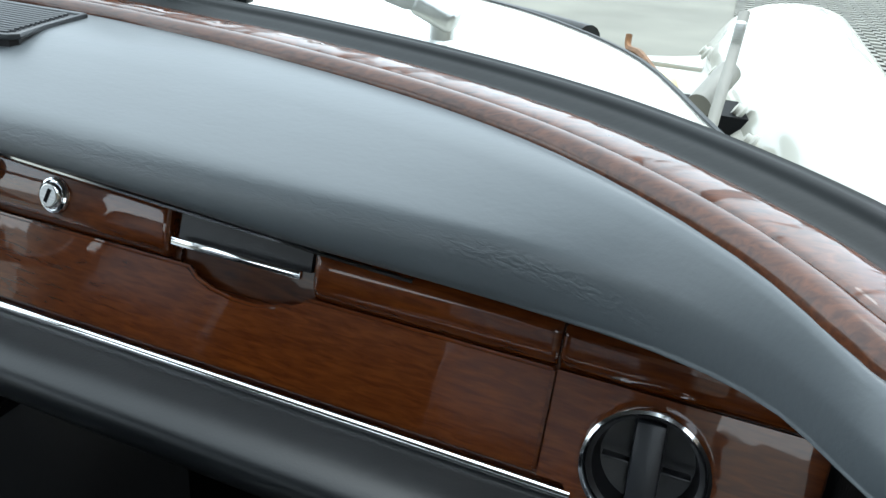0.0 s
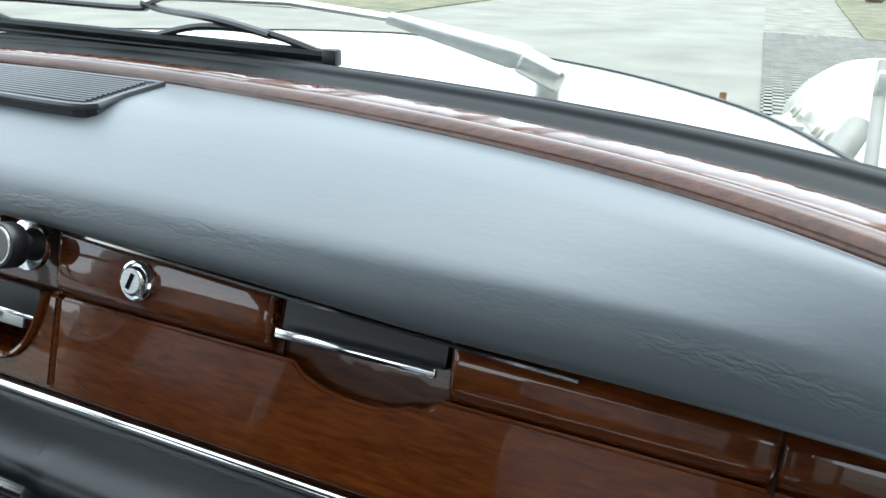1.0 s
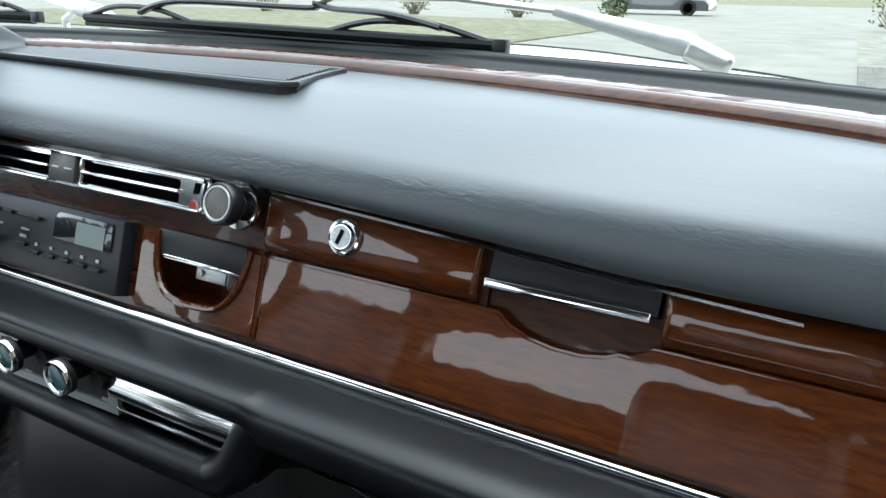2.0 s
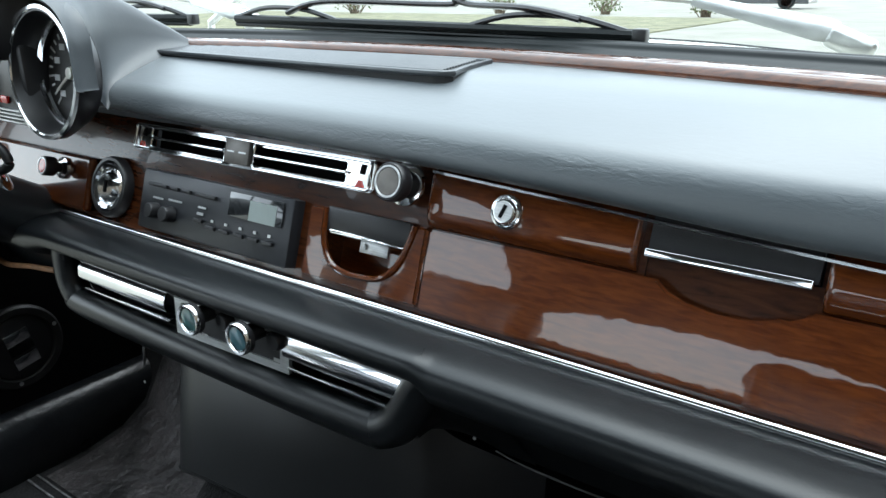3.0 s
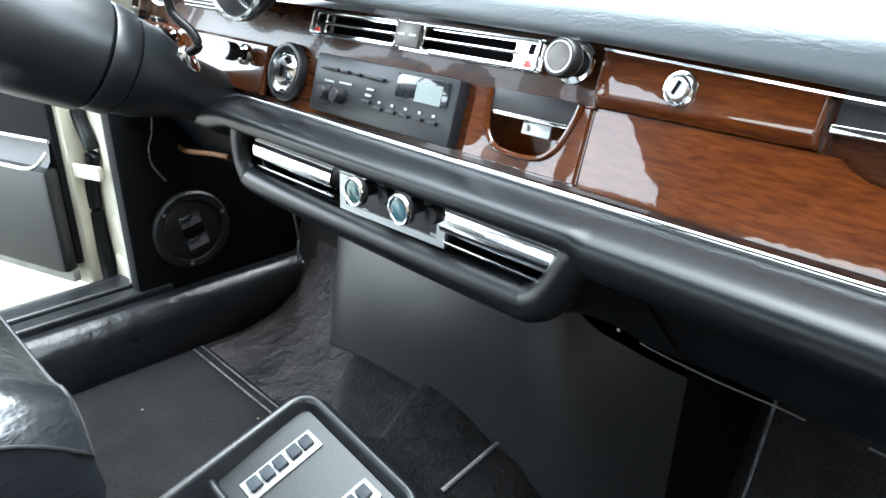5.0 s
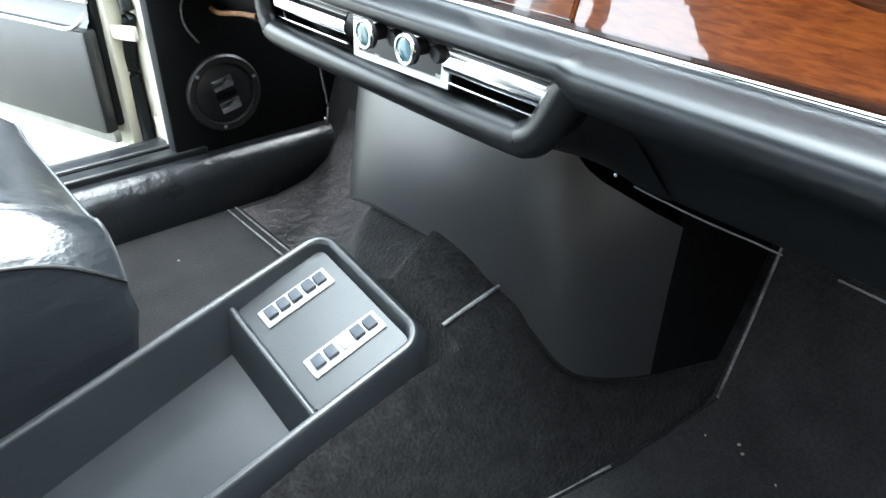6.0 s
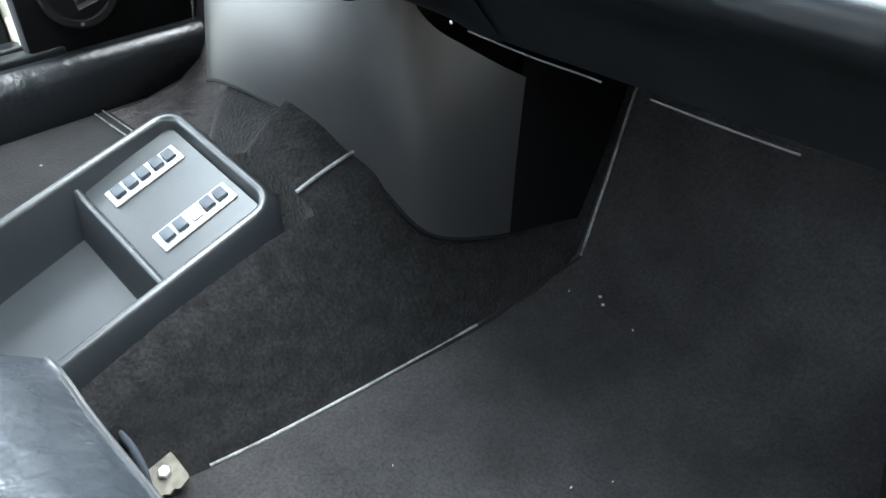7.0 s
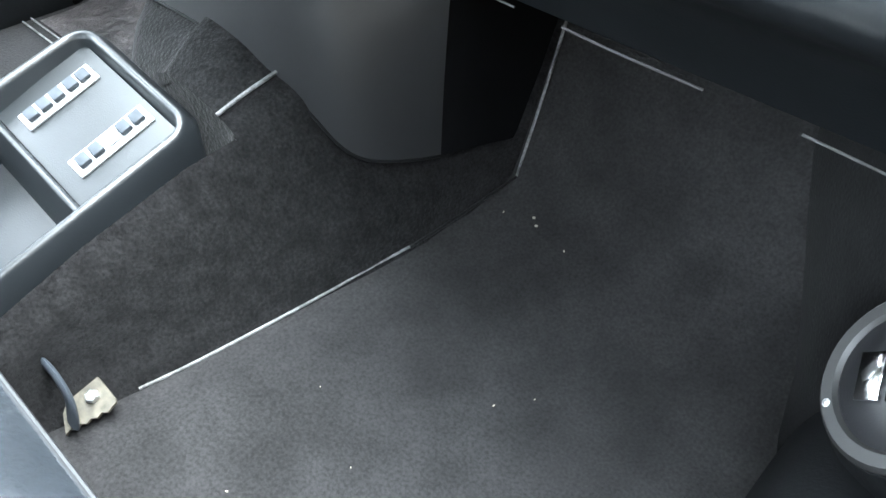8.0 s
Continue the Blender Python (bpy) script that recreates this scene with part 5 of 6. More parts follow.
switch_plate(-0.047, -0.024, -0.084, -0.010, [(0.14, 0.005, M_SWITCH), (0.32, 0.005, M_SWITCH), (0.50, 0.005, M_SWITCH), (0.70, 0.005, M_SWITCH), (0.87, 0.004, M_SWITCH)])
switch_plate(0.0285, 0.052, -0.080, -0.004, [(0.14, 0.005, M_SWITCH), (0.32, 0.005, M_SWITCH), (0.515, 0.0016, M_BLANK), (0.695, 0.005, M_SWITCH), (0.87, 0.0045, M_SWITCH)])

# ---- carpet edges and seams ----
def piping(name, pts, r, label, mat=None):
    b = bmesh.new()
    tube(b, spline(pts, 6), r, 8)
    return structure(name, b, mat or M_PIPING, label, "carpet edge", kind="")


piping("carpet_piping", [(0.149, -0.214, 0.036), (0.160, -0.16, 0.036), (0.178, -0.06, 0.040), (0.190, 0.02, 0.044), (0.198, 0.06, 0.047)], 0.0015, "grey bound edge of the tunnel carpet")
piping("carpet_piping", [(0.198, 0.06, 0.046), (0.207, 0.12, 0.054), (0.2195, 0.199, 0.069)], 0.0017, "dark bound edge of the tunnel carpet", M_CARPET)
piping("carpet_piping", [(0.2195, 0.199, 0.068), (0.2190, 0.205, 0.084), (0.2195, 0.2300, 0.156), (0.2190, 0.2530, 0.2235), (0.2185, 0.270, 0.268)], 0.0016, "thin pale edge of the toe board carpet")
piping("carpet_piping", [(0.0775, -0.050, 0.1985), (0.0805, -0.02, 0.2085), (0.080, 0.024, 0.216)], 0.0019, "pale bound edge across the tunnel carpet")

bm = bmesh.new()
rl = random.Random(11)
for k in range(9):
    x, y = rl.uniform(0.22, 0.54), rl.uniform(-0.22, 0.17)
    r = rl.uniform(0.0004, 0.0008)
    z = floor_rise(y) + floor_pad(x, y) + 0.0012
    box(bm, (0, 0, 0), (r * 3, r * 1.6, r), pose(x, y, z, rl.uniform(0, 30), 0, rl.uniform(0, 180)))
for x, y in ((0.262, 0.178), (0.270, 0.172), (-0.42, -0.12), (-0.30, -0.02), (-0.25, -0.10)):
    z = (floor_rise(y) + floor_pad(x, y) if x > 0 else 0.05 + floor_rise(y)) + 0.002
    box(bm, (0, 0, 0), (0.003, 0.002, 0.0015), pose(x, y, z, 10, 0, 40))
structure("lint", bm, M_LINT, "pale specks of lint on the carpet", "lint", kind="stuff", smooth=False)

# seat rail bracket with a steel release strap
br = thing("seat_bracket", "zinc-plated toothed seat rail bracket bolted to the floor", "bracket", (0.143, -0.245, 0.04))
BM_ = axes((0.143, -0.247, 0.052), (0.80, 0.60, 0), (-0.56, 0.75, 0.35), (0.21, -0.28, 0.937))
bm = bmesh.new()
teeth = []
for i in range(10):
    p = i / 9
    w = 0.0014 if i % 2 else -0.0010
    teeth.append((0.0185 - 0.0315 * p + 0.6 * w, -0.007 - 0.024 * p - 0.8 * w))
plate(bm, [(-0.021, 0.008), (-0.020, -0.016)] + teeth[::-1] + [(0.0200, -0.002), (0.0185, 0.001), (-0.001, 0.0165), (-0.004, 0.0175), (-0.008, 0.0165)], [], 0.003, BM_)
part("plate", bm, M_BRASS, br, "toothed plate", smooth=False)
bm = bmesh.new()
lathe(bm, [(0.0058, 0), (0.0058, 0.004), (0.0045, 0.0052), (0, 0.0055)], BM_ @ Matrix.Translation((0.0, 0.0, 0)), 6)
part("bolt", bm, M_STEEL, br, "bright bolt head", smooth=False)
bm = bmesh.new()
tube(bm, spline([(0.080, -0.263, 0.065), (0.104, -0.263, 0.085), (0.134, -0.262, 0.089), (0.153, -0.264, 0.075), (0.154, -0.270, 0.050)], 6), 0.0085, 10, flat=0.35, up=(0, 1, 0))
part("strap", bm, M_SWITCH, br, "curved blue-grey release strap")

# ---- seats ----
def seat(name, x0, x1, yf):
    k = thing(name, "black vinyl front seat with pleats and piped edges", "car seat", ((x0 + x1) / 2, -0.5, 0.0), group="front seats")
    b = bmesh.new()
    rows, L = [], 0.50
    nx, ny = 28, 22
    def top(u, v):
        # u across 0..1, v from the front edge back 0..1
        x = x0 + (x1 - x0) * u
        y = yf - L * v
        z = 0.285 + 0.025 * math.sin(min(1, v * 3) * math.pi / 2) - 0.02 * v
        side = abs(u - 0.5) * 2
        z += 0.016 * max(0, (side - 0.55) / 0.45) * (1 - ((side - 0.55) / 0.45) * 0.4 if side > 0.55 else 1)
        if side < 0.66:
            z -= 0.004 * (1 - abs(math.sin(v * L / 0.045 * math.pi)) ** 0.5)
        edge = min(1.0, (1 - side) / 0.24)
        z -= 0.046 * (1 - edge) ** 2.4
        fe = min(1.0, v / 0.22)
        z -= 0.036 * (1 - fe) ** 2.4
        return (x, y, z)
    rows = [[top(i / nx, (j / ny) ** 1.3) for i in range(nx + 1)] for j in range(ny + 1)]
    loft(b, rows)
    part("cushion", b, M_SEAT, k, "glossy black pleated cushion", angle=80)
    rim = [rows[j][0] for j in range(ny, -1, -1)] + rows[0][1:-1] + [rows[j][nx] for j in range(ny + 1)]
    b = bmesh.new()
    tube(b, rim, 0.0020, 8)
    part("piping", b, M_COVER, k, "grey-black piping round the cushion")
    b = bmesh.new()
    low = [(x + (0.012 if x < (x0 + x1) / 2 else -0.012) * 0.8, y - 0.012 * (y > yf - 0.05), 0.09) for x, y, z in rim]
    mid = [(x, y, z - 0.012) for x, y, z in rim]
    bul = [(x - (0.004 if x < (x0 + x1) / 2 else -0.004), y + 0.003 * (y > yf - 0.05), 0.18) for x, y, z in rim]
    loft(b, [rim, mid, bul, low])
    part("skirt", b, M_SEAT, k, "black vinyl cushion side", angle=80)
    b = bmesh.new()
    box(b, ((x0 + x1) / 2, 0, 0.19), (x1 - x0 - 0.06, 0.12, 0.40), pose(0, yf - L - 0.02, 0.24, 14), 0.045, 4)
    part("backrest", b, M_SEAT, k, "black vinyl backrest")
    return k


hoop = thing("seat_lever", "small black wire release lever beside the driver seat", "lever", (-0.15, -0.16, 0.05))
bm = bmesh.new()
tube(bm, spline([(-0.165, -0.175, 0.052), (-0.166, -0.158, 0.085), (-0.156, -0.148, 0.092), (-0.140, -0.146, 0.080), (-0.130, -0.150, 0.055)], 5), 0.0026, 8)
part("wire", bm, M_BLACK, hoop)
# passenger's and driver's car seats
seat("front_seat", 0.166, 0.575, -0.299)
seat("front_seat", -0.560, -0.146, -0.250)

# ---- footwell loudspeakers ----
def footwell_speaker(m, turn=12):
    k = thing("footwell_speaker", "round black loudspeaker with a grey ring in the footwell side", "loudspeaker", tuple(m.translation), group="footwell speakers")
    b = bmesh.new()
    lathe(b, [(0.058, -0.002), (0.058, 0.004), (0.055, 0.007), (0.047, 0.007), (0.0445, 0.004)], m, 44, cap=False)
    ring = part("ring", b, M_RING, k, "dark grey mounting ring")
    b = bmesh.new()
    lathe(b, [(0.0455, 0.003), (0.042, 0.006), (0.02, 0.0075), (0.0, 0.0078)], m, 40)
    face = part("grille", b, M_BLACK, k, "black grille")
    for a in (20, 140, 260):
        b = bmesh.new()
        lathe(b, [(0.003, 0.006), (0.003, 0.0078), (0, 0.0085)], m @ Matrix.Translation((0.051 * math.cos(radians(a)), 0.051 * math.sin(radians(a)), 0)), 8)
        part("screw", b, M_STEEL, ring, "small screw")
    for i, dv in enumerate((0.0175, 0.0, -0.0185)):
        b = bmesh.new()
        box(b, (0, dv, 0.009), (0.032, 0.017 if i != 1 else 0.012, 0.003), m @ pose(0, 0, 0, 0, 0, turn), 0.0008)
        part("badge" if i != 1 else "badge_gap", b, M_CHROME if i != 1 else M_DARK, face, "bright badge block" if i != 1 else "dark badge gap")
    return k


footwell_speaker(axes((-0.556, 0.038, 0.222), (0, 1, 0), (0, 0, 1), (1, 0, 0)))
SPN = Vector((-0.70, -0.51, 0.50)).normalized()
SPU = Vector((0.51, -0.70, 0)).normalized()
SPM = axes((0.608, 0.043, 0.231), SPU, SPN.cross(SPU), SPN) @ Matrix.Scale(0.93, 4)
sp = footwell_speaker(SPM, -30)
bm = bmesh.new()
lathe(bm, [(0.085, -0.09), (0.066, -0.01), (0.059, -0.001)], SPM, 40)
part("pod", bm, M_UNDER, sp, "black tapering speaker pod")

# ---- driver's open door and hinge post ----
bm = bmesh.new()
box(bm, (-0.725, 0.02, 0.32), (0.25, 0.10, 0.56), None, 0.004)
for c, sz in (((-0.640, -0.032, 0.205), (0.05, 0.006, 0.05)), ((-0.645, -0.033, 0.150), (0.06, 0.008, 0.035)), ((-0.765, -0.034, 0.292), (0.042, 0.010, 0.09)), ((-0.785, -0.033, 0.165), (0.04, 0.008, 0.07)), ((-0.640, -0.033, 0.40), (0.05, 0.008, 0.06))):
    box(bm, c, sz, None, 0.003)
structure("door_post", bm, M_CREAM, "cream painted hinge post of the open door", "door post", kind="structure")
bm = bmesh.new()
tube(bm, spline([(-0.735, -0.040, 0.56), (-0.712, -0.040, 0.39), (-0.680, -0.040, 0.333), (-0.706, -0.040, 0.275), (-0.712, -0.041, 0.235), (-0.708, -0.041, 0.17), (-0.700, -0.042, 0.10)], 6), 0.0105, 10)
structure("door_seal", bm, M_RUBBER, "black rubber door seal on the post", "door seal", kind="")
bm = bmesh.new()
tube(bm, [(-0.597, -0.042, 0.62), (-0.597, -0.043, 0.13)], 0.0055, 8)
structure("post_edge", bm, M_WHITE, "ivory painted edge of the door opening", "door post", kind="structure")
door = thing("driver_door", "open driver door with black trim and a map pocket", "car door", (-0.70, -0.09, 0.15))
dd = Vector((-0.94, -0.34, 0)).normalized()
DM = axes((-0.709, -0.080, 0.0), dd, (0, 0, 1), -dd.cross(Vector((0, 0, 1))))
bm = bmesh.new()
box(bm, (0.45, 0.36, -0.035), (0.92, 0.50, 0.05), DM, 0.006)
part("shell", bm, M_CREAM, door, "cream painted door shell")
bm = bmesh.new()
box(bm, (0.44, 0.40, -0.004), (0.88, 0.50, 0.012), DM, 0.004)
part("trim_panel", bm, M_UNDER, door, "black door trim panel")
bm = bmesh.new()
box(bm, (0.42, 0.225, 0.014), (0.84, 0.165, 0.026), DM, 0.008)
pocket = part("map_pocket", bm, M_POCKET, door, "black map pocket")
bm = bmesh.new()
tube(bm, spline([DM @ Vector(p) for p in ((0.004, 0.330, 0.012), (0.02, 0.310, 0.030), (0.10, 0.309, 0.034), (0.4, 0.309, 0.034), (0.84, 0.311, 0.030))], 6), 0.0030, 8)
tube(bm, [DM @ Vector((u, 0.345, 0.006)) for u in (0.004, 0.4, 0.84)], 0.0030, 8)
part("pocket_edge", bm, M_STEEL, pocket, "bright pocket rim")
bm = bmesh.new()
loft(bm, [[DM @ Vector((u, v, w)) for v, w in ((0.309, 0.032), (0.300, 0.020), (0.316, 0.008), (0.344, 0.0045))] for u in (0.006, 0.3, 0.84)])
part("pocket_mouth", bm, M_POCKET, pocket, "dark lining inside the open pocket")
bm = bmesh.new()
box(bm, (0.42, 0.135, 0.008), (0.84, 0.022, 0.014), DM, 0.004)
part("kick_strip", bm, M_GREYPAINT, door, "grey strip along the door bottom")
bm = bmesh.new()
box(bm, (0, 0, 0), (0.165, 0.008, 0.021), pose(-0.678, -0.060, 0.303, 0, -10, 0), 0.003)
structure("check_strap", bm, M_CREAM, "cream painted door check strap", "check strap", kind="")
for x, z in ((-0.765, 0.320), (-0.763, 0.264), (-0.785, 0.162), (-0.770, 0.37)):
    bm = bmesh.new()
    lathe(bm, [(0.007, 0), (0.007, 0.004), (0.004, 0.006), (0, 0.006)], axes((x, -0.038, z), (1, 0, 0), (0, 0, 1), (0, -1, 0)), 12)
    structure("hinge_bolt", bm, M_CREAM, "cream painted hinge bolt", "bolt", kind="")

# left footwell mat
bm = bmesh.new()
loft(bm, [[(x, y, 0.054 + floor_rise(y)) for x in (-0.50, -0.42, -0.34, -0.26, -0.19)] for y in (0.015, 0.06, 0.12, 0.17, 0.22)])
structure("heel_mat", bm, M_MAT, "worn grey-brown heel mat in the driver footwell", "mat", kind="")
for pts in ([(-0.51, 0.008, 0.056), (-0.36, 0.008, 0.057), (-0.20, 0.010, 0.056)], [(-0.51, -0.004, 0.055), (-0.36, -0.004, 0.056), (-0.20, -0.002, 0.055)], [(-0.50, 0.21, 0.142), (-0.40, 0.20, 0.116), (-0.30, 0.19, 0.10)]):
    piping("mat_edge", pts, 0.0014, "pale worn edge of the heel mat")
piping("carpet_piping", [(-0.472, 0.155, 0.30), (-0.470, 0.157, 0.254), (-0.470, 0.164, 0.20), (-0.470, 0.160, 0.165)], 0.0016, "thin pale edge of the side carpet")

# ---- windscreen, seal, cowl, wipers ----
bm = swept([tuple(p)[:2] for p in spline([(0.0335, 0.606, 0), (0.0345, 0.6170, 0), (0.0385, 0.6190, 0), (0.0440, 0.6220, 0), (0.0480, 0.6240, 0), (0.0498, 0.6268, 0), (0.0535, 0.6282, 0), (0.0575, 0.6255, 0), (0.060, 0.59, 0)], 4)])
structure("windscreen_seal", bm, M_RUBBER, "black rubber windscreen seal", "seal")
bm = bmesh.new()
gx = [-0.54 + 0.04 * i for i in range(29)]
b0 = along_back(0.0545, gx, 0.627)
rows = [b0]
for t in (0.33, 0.66, 1.0):
    rows.append([Vector((MID + (p.x - MID) * (1 - 0.10 * t), p.y * (1 - t) + t * (-0.37 - 0.3 * (p.x - MID) ** 2) , 0.627 + t * 0.405 - 0.06 * t * (p.x - MID) ** 2)) for p in b0])
loft(bm, rows)
glass = structure("windscreen", bm, M_GLASS, "clear curved windscreen glass", "windscreen")
glass.visible_shadow = False

EDGE = [(0.0, 0.69), (0.12, 0.645), (0.23, 0.565), (0.278, 0.537), (0.333, 0.500), (0.38, 0.456), (0.445, 0.385), (0.487, 0.320), (0.513, 0.255), (0.54, 0.175), (0.56, 0.13), (0.575, 0.10)]
bm = bmesh.new()
rows = []
for i in range(57):
    x = -0.55 + 0.02 * i
    e = abs(x - MID)
    y0 = along_back(0.0575, [x], 0)[0].y
    y1 = max(y0 + 0.02, smooth_table(e, EDGE, 0.015))
    rows.append([(x, y0 + (y1 - y0) * t, 0.606 + 0.004 * math.sin(math.pi * t) - 0.008 * t) for t in (0, 0.2, 0.4, 0.6, 0.8, 0.95, 1.0)] + [(x, y1 + 0.003, 0.590), (x, y1 + 0.003, 0.54)])
loft(bm, rows)
structure("cowl", bm, M_WHITE, "ivory painted cowl panel below the windscreen", "cowl")
bm = bmesh.new()
tube(bm, [(r[6][0], r[6][1] + 0.003, r[6][2] - 0.001) for r in rows], 0.003, 6)
structure("cowl_edge", bm, M_RUBBER, "thin black edge of the cowl panel", "cowl edge")


# wipers
def wiper(name, pivot, elbow, mid, tips):
    k = thing(name, "wiper with a pale metal arm and a black blade", "wiper", pivot, group="wipers")
    b = bmesh.new()
    lathe(b, [(0.0125, -0.02), (0.0125, 0.000), (0.0095, 0.003), (0.0095, 0.016), (0.0, 0.017)], Matrix.Translation(pivot), 20)
    part("spindle", b, M_ALLOY, k, "silver spindle")
    p, e, m = Vector(pivot), Vector(elbow), Vector(mid)
    along = (e - p).normalized()
    across = Vector((0, 0, 1)).cross(along).normalized()
    HEAD = axes(p + Vector((0, 0, 0.020)), along, across, along.cross(across))
    b = bmesh.new()
    box(b, (0.006, 0, 0), (0.036, 0.023, 0.017), HEAD, 0.005, 3)
    part("head", b, M_ALLOY, k, "silver knuckle on the spindle")
    b = bmesh.new()
    start = p + Vector((0, 0, 0.022)) + along * 0.018
    rows = []
    for t, w, h in ((0.0, 0.0100, 0.0080), (0.08, 0.0118, 0.0095), (0.35, 0.0100, 0.0080), (0.7, 0.0075, 0.0060), (1.0, 0.0050, 0.0045)):
        c = start.lerp(e, t)
        up = along.cross(across)
        rows.append([c + across * a * w + up * h * z for a, z in ((-1, -0.8), (-1, 0.4), (-0.75, 0.85), (-0.3, 1.0), (0.3, 1.0), (0.75, 0.85), (1, 0.4), (1, -0.8))])
    loft(b, rows, closed=True, caps=True)
    part("arm", b, M_ALLOY, k, "dull silver channel arm", angle=50)
    b = bmesh.new()
    tube(b, [e, e * 0.62 + m * 0.38 + Vector((0, 0, 0.007)), m + Vector((0.02, 0, 0.006)), m], 0.0032, 8)
    part("arm_rod", b, M_STEEL, k, "thin steel rod")
    l, r = Vector(tips[0]), Vector(tips[1])
    at = lambda t, dz=0.0: l * (1 - t) + r * t + Vector((0, 0.0, dz))
    b = bmesh.new()
    tube(b, [at(i / 10, 0.0) for i in range(11)], 0.0045, 8)
    tube(b, [at(i / 10, -0.006) for i in range(11)], [0.0028] * 11, 6)
    part("rubber", b, M_RUBBER, k, "black rubber blade")
    b = bmesh.new()
    tube(b, spline([at(0.18, 0.008), at(0.30, 0.020), m + Vector((-0.01, 0, -0.004)), m, m + Vector((0.02, 0, -0.004)), at(0.80, 0.018), at(0.90, 0.010)], 5), 0.0050, 8, flat=0.6)
    part("bridge", b, M_BLACK, k, "black blade bridge")
    for c in (0.16, 0.82):
        b = bmesh.new()
        tube(b, spline([at(c - 0.15, 0.002), at(c - 0.07, 0.011), at(c, 0.013), at(c + 0.08, 0.011), at(c + 0.165, 0.002)], 4), 0.0028, 6)
        part("claw", b, M_BLACK, k, "black blade claw")
    b = bmesh.new()
    box(b, tuple(r + Vector((0.004, 0, -0.001))), (0.012, 0.010, 0.012), None, 0.002)
    part("end_cap", b, M_BLACK, k, "black blade end")
    return k


wiper("passenger_wiper", (0.347, 0.275, 0.606), (0.229, 0.262, 0.6575), (0.012, 0.246, 0.658), ((-0.275, 0.226, 0.638), (0.199, 0.224, 0.633)))
wiper("driver_wiper", (-0.30, 0.27, 0.612), (-0.40, 0.262, 0.655), (-0.50, 0.20, 0.660), ((-0.66, 0.11, 0.640), (-0.33, 0.205, 0.638)))

# front wing, hinge tube and engine bay bits beyond the cowl
wing = thing("front_wing", "ivory painted front wing with a bolted inner flange", "car wing", (0.58, 0.5, 0.3))
bm = bmesh.new()
rows = []
for y, f, dx in ((0.04, 0.030, 0.13), (0.14, 0.026, 0.125), (0.25, 0.022, 0.108), (0.35, 0.014, 0.080), (0.45, 0.006, 0.066), (0.58, 0.002, 0.040), (0.72, 0.0, 0.014), (0.84, 0.004, 0.006), (0.93, 0.022, 0.0), (1.00, 0.08, 0.0), (1.05, 0.28, 0.0)):
    prof = [(0.503, 0.44), (0.506, 0.522), (0.511, 0.542), (0.530, 0.570), (0.560, 0.590), (0.605, 0.598), (0.650, 0.594), (0.676, 0.576), (0.688, 0.52), (0.692, 0.30), (0.692, -0.05)]
    rows.append([tuple(p) for p in spline([(x + dx * (0.35 if x > 0.64 else 1.0), y, z - f * (1 if z > 0.3 else 0.3)) for x, z in prof], 3)])
loft(bm, rows)
part("panel", bm, M_WHITE, wing, "ivory painted wing panel", angle=80)
bm = bmesh.new()
loft(bm, [[(x, y, z) for x, z in ((0.33 + k, 0.500), (0.47 + k, 0.515), (0.500 + k, 0.520), (0.512 + k, 0.532))] for y, k in ((0.08, 0.12), (0.20, 0.115), (0.30, 0.094), (0.42, 0.069), (0.56, 0.043), (0.72, 0.014), (0.80, 0.006))])
part("inner_flange", bm, M_FLANGE, wing, "greyish painted gutter inside the wing", angle=60)
for y, k in ((0.26, 0.098), (0.36, 0.078), (0.453, 0.066), (0.60, 0.033), (0.71, 0.012)):
    bm = bmesh.new()
    lathe(bm, [(0.009, 0), (0.009, 0.003), (0.006, 0.005), (0.006, 0.009), (0.0, 0.010)], axes((0.509 + k, y, 0.541), (0, 1, 0), (0.5, 0, 0.86), (-0.86, 0, 0.5)), 10)
    part("bolt", bm, M_FLANGE, wing, "painted flange bolt")
hinge = thing("hood_hinge", "grey hinge tube and flat arm at the cowl corner", "hinge", (0.54, 0.34, 0.565))
bm = bmesh.new()
m = axes((0.5405, 0.379, 0.5640), (0.944, -0.330, 0), (-0.128, -0.366, 0.922), (0.304, 0.870, 0.388))
lathe(bm, [(0.0108, -0.004), (0.0108, 0.049), (0.0090, 0.050), (0.0085, 0.01), (0.0, 0.01)], m, 20)
part("tube", bm, M_GREYPAINT, hinge, "grey painted open tube")
bm = bmesh.new()
tube(bm, [(0.5548, 0.272, 0.566), (0.5552, 0.285, 0.580), (0.5565, 0.322, 0.602), (0.5574, 0.352, 0.621), (0.558, 0.372, 0.640)], 0.0042, 8, flat=0.5)
part("arm", bm, M_GREYPAINT, hinge, "flat grey arm")
bm = bmesh.new()
box(bm, (0.5575, 0.352, 0.627), (0.008, 0.010, 0.018), pose(0, 0, 0, 0, 0, 0), 0.002)
part("clip", bm, M_STEEL, hinge, "dull metal clip")
bm = bmesh.new()
tube(bm, [(0.17, 0.785, 0.548), (0.30, 0.700, 0.550), (0.388, 0.632, 0.552)], 0.019, 14)
structure("air_hose", bm, M_RUBBER, "thick black rubber hose behind the cowl", "hose", kind="")
bm = bmesh.new()
lathe(bm, [(0.024, -0.10), (0.024, 0.0), (0.018, 0.012), (0.010, 0.016), (0.0, 0.017)], Matrix.Translation((0.487, 0.525, 0.535)), 20)
structure("washer_bottle", bm, M_BOTTLE, "yellowed plastic bottle behind the cowl", "bottle", kind="")
bm = bmesh.new()
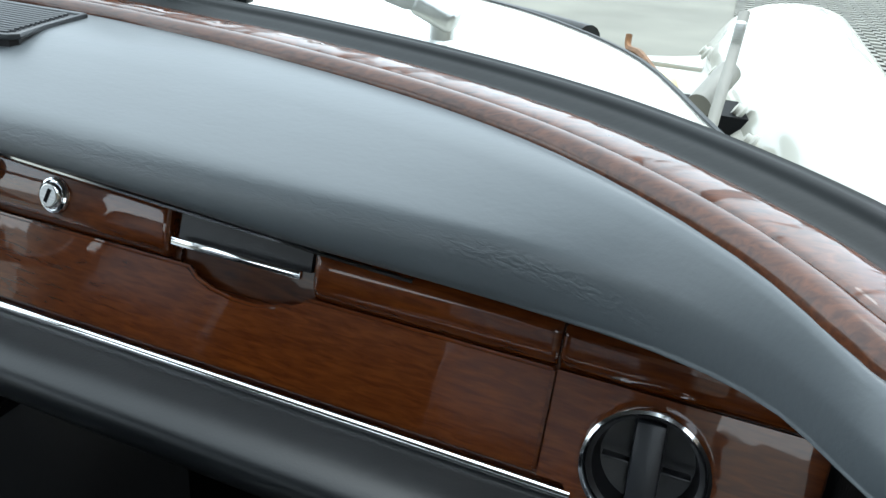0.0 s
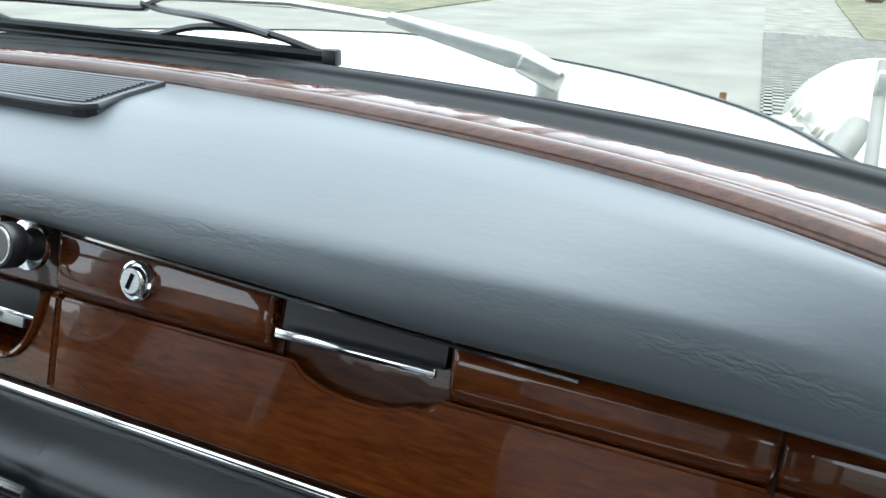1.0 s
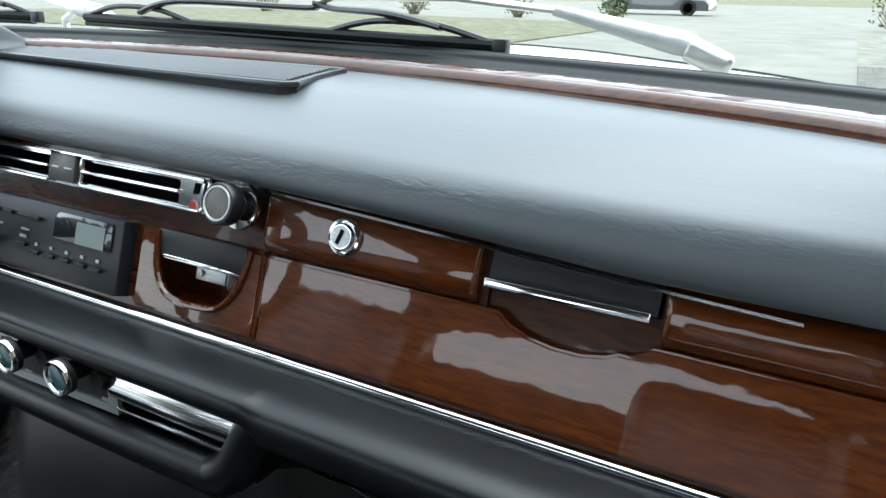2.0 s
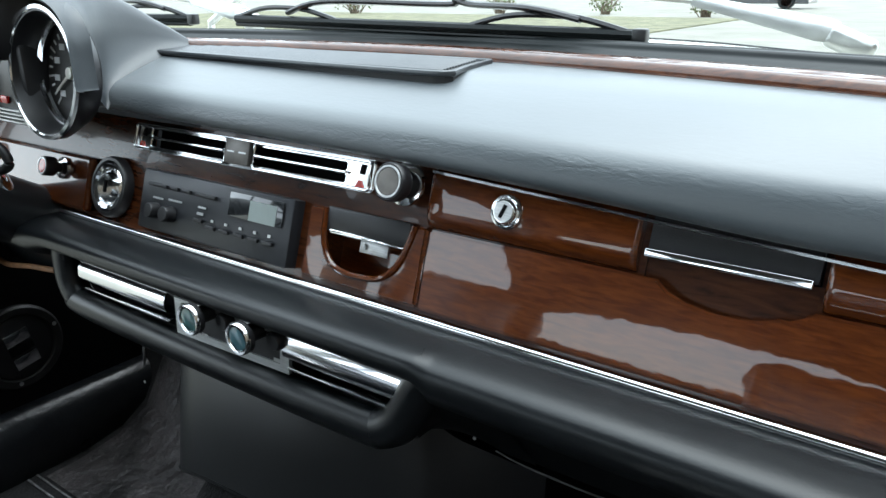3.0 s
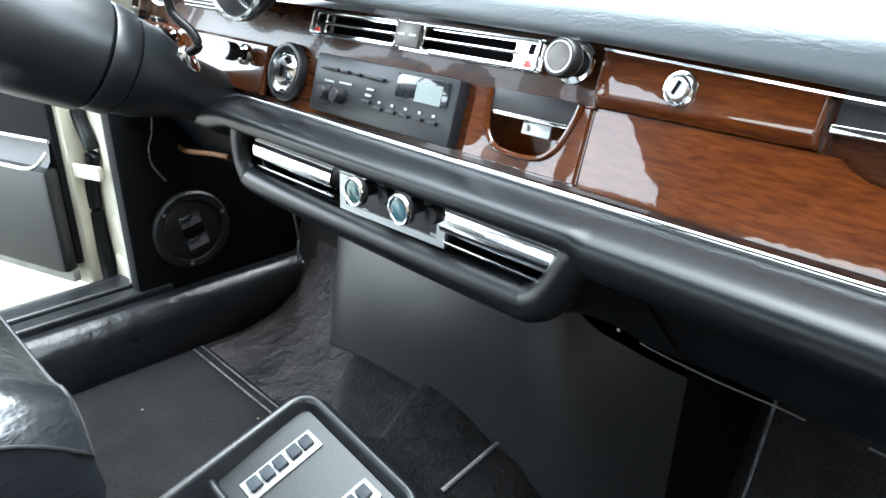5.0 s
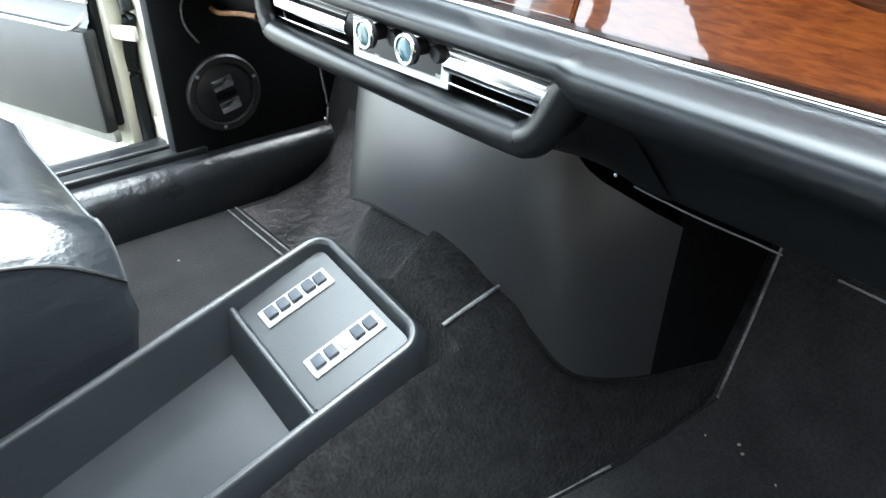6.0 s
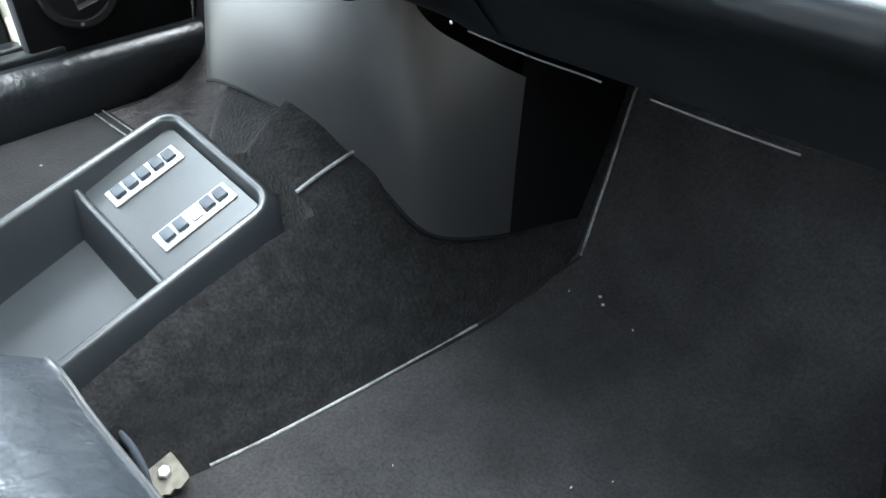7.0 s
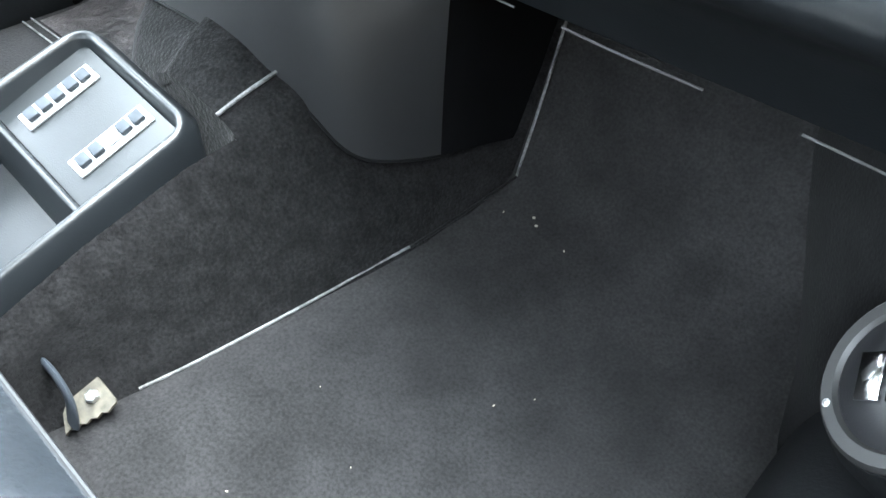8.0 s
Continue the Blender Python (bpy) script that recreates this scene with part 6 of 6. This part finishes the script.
tube(bm, spline([(0.445, 0.565, 0.578), (0.448, 0.555, 0.566), (0.468, 0.51, 0.570), (0.500, 0.42, 0.566), (0.515, 0.36, 0.55)], 5), 0.0035, 6)
structure("washer_hose", bm, M_RUST, "brown perished washer hose", "hose", kind="")
bm = bmesh.new()
box(bm, (0.455, 0.60, 0.545), (0.14, 0.012, 0.006), pose(0, 0, 0, 0, 0, 0), 0.002)
structure("bay_flange", bm, M_WHITE, "ivory painted flange in the engine bay", "flange", kind="structure")
bm = bmesh.new()
tube(bm, [(-0.42, 0.30, 0.60), (-0.418, 0.30, 0.628), (-0.335, 0.30, 0.67)], 0.005, 8)
structure("hinge_rod", bm, M_STEEL, "bright hinge rod at the far cowl corner", "rod", kind="")

# grid pavers on the grass strip
bm = bmesh.new()
loft(bm, [[(0.40 - 0.036 * (y - 6.0) + w, y, -0.344) for w in (0.0, 1.2, 2.4, 3.6, 6.5)] for y in (0.6, 3, 6, 9, 12, 16, 24)])
structure("paver_bed", bm, M_BED, "grass growing through the grid pavers", "grass")
bm = bmesh.new()
def strip_x(y):
    return 0.40 - 0.036 * (y - 6.0)
for i in range(70):
    y = 1.2 + 0.16 * i
    box(bm, (strip_x(y) + 1.6, y, -0.342), (3.2, 0.065, 0.022))
for i in range(20):
    box(bm, (strip_x(6.6) + 0.05 + 0.16 * i, 6.6, -0.342), (0.065, 11.2, 0.022), pose(strip_x(6.6) + 0.05 + 0.16 * i, 6.6, 0, 0, 0, 2.06) @ Matrix.Translation((-(strip_x(6.6) + 0.05 + 0.16 * i), -6.6, 0)))
structure("grid_pavers", bm, M_PAVER, "pale concrete grid pavers with grassy holes", "pavers", kind="stuff")

# bare bushes at the far end
def bush(x, y, h, seed):
    r = random.Random(seed)
    k = thing("bush", "bare brown shrub with few leaves on the lawn", "bush", (x, y, -0.34), group="shrubs")
    b = bmesh.new()
    for i in range(26):
        a, tilt, L = r.uniform(0, 6.28), r.uniform(0.2, 1.0), h * r.uniform(0.5, 1.0)
        d = Vector((math.cos(a) * tilt, math.sin(a) * tilt, 1)).normalized()
        p0 = Vector((x + r.uniform(-.15, .15), y + r.uniform(-.15, .15), -0.36))
        p1 = p0 + d * L * 0.55 + Vector((r.uniform(-.1, .1), r.uniform(-.1, .1), 0))
        p2 = p1 + (d + Vector((r.uniform(-.5, .5), r.uniform(-.5, .5), r.uniform(-.2, .3)))) * L * 0.4
        tube(b, [p0, p1, p2], [0.02, 0.013, 0.005], 5)
    part("twigs", b, M_TWIG, k)
    b = bmesh.new()
    for i in range(260):
        a, rr, hh = r.uniform(0, 6.28), h * 0.7 * r.random() ** 0.5, r.uniform(0.15, 1.0) * h
        c = Vector((x + rr * math.cos(a), y + rr * math.sin(a), -0.34 + hh))
        u = Vector((r.uniform(-1, 1), r.uniform(-1, 1), r.uniform(-1, 1))).normalized() * 0.05
        v = u.cross(Vector((r.uniform(-1, 1), r.uniform(-1, 1), r.uniform(-1, 1)))).normalized() * 0.03
        vs = [b.verts.new(c + q) for q in (-u, v, u, -v)]
        b.faces.new(vs)
    part("leaves", b, M_LEAF, k, smooth=False)
    return k


for i, (x, y, h) in enumerate(((0.6, 24.0, 0.9), (2.4, 23.0, 1.0), (4.6, 24.5, 0.9), (-7.2, 24.0, 0.7), (-11.0, 25.0, 0.8), (-15.0, 24.5, 0.9), (-20.0, 22.0, 1.2))):
    bush(x, y, h, i)

# parked car far across the yard
pc = thing("parked_car", "dark parked car far across the yard", "car", (-8.2, 33.0, -0.35))
bm = bmesh.new()
rows = []
for x, zt in ((-10.3, 0.15), (-10.1, 0.42), (-9.2, 0.5), (-8.7, 0.95), (-7.4, 0.98), (-6.8, 0.55), (-6.1, 0.5), (-5.9, 0.15)):
    rows.append([(x, 32.2, -0.15), (x, 32.15, zt * 0.5), (x, 32.4, zt), (x, 33.6, zt), (x, 33.85, zt * 0.5), (x, 33.8, -0.15)])
loft(bm, rows, closed=True, caps=True)
part("body", bm, M_CARPAINT, pc, "dark glossy body")
for x in (-9.5, -6.7):
    bm = bmesh.new()
    lathe(bm, [(0.31, -0.1), (0.31, 0.1), (0.2, 0.11)], axes((x, 32.2, -0.04), (1, 0, 0), (0, 0, 1), (0, -1, 0)), 20)
    wh = part("wheel", bm, M_RUBBER, pc, "black tyre")
    bm = bmesh.new()
    lathe(bm, [(0.2, 0.11), (0.15, 0.09), (0.0, 0.1)], axes((x, 32.2, -0.04), (1, 0, 0), (0, 0, 1), (0, -1, 0)), 20)
    part("rim", bm, M_STEEL, pc, "grey wheel rim")
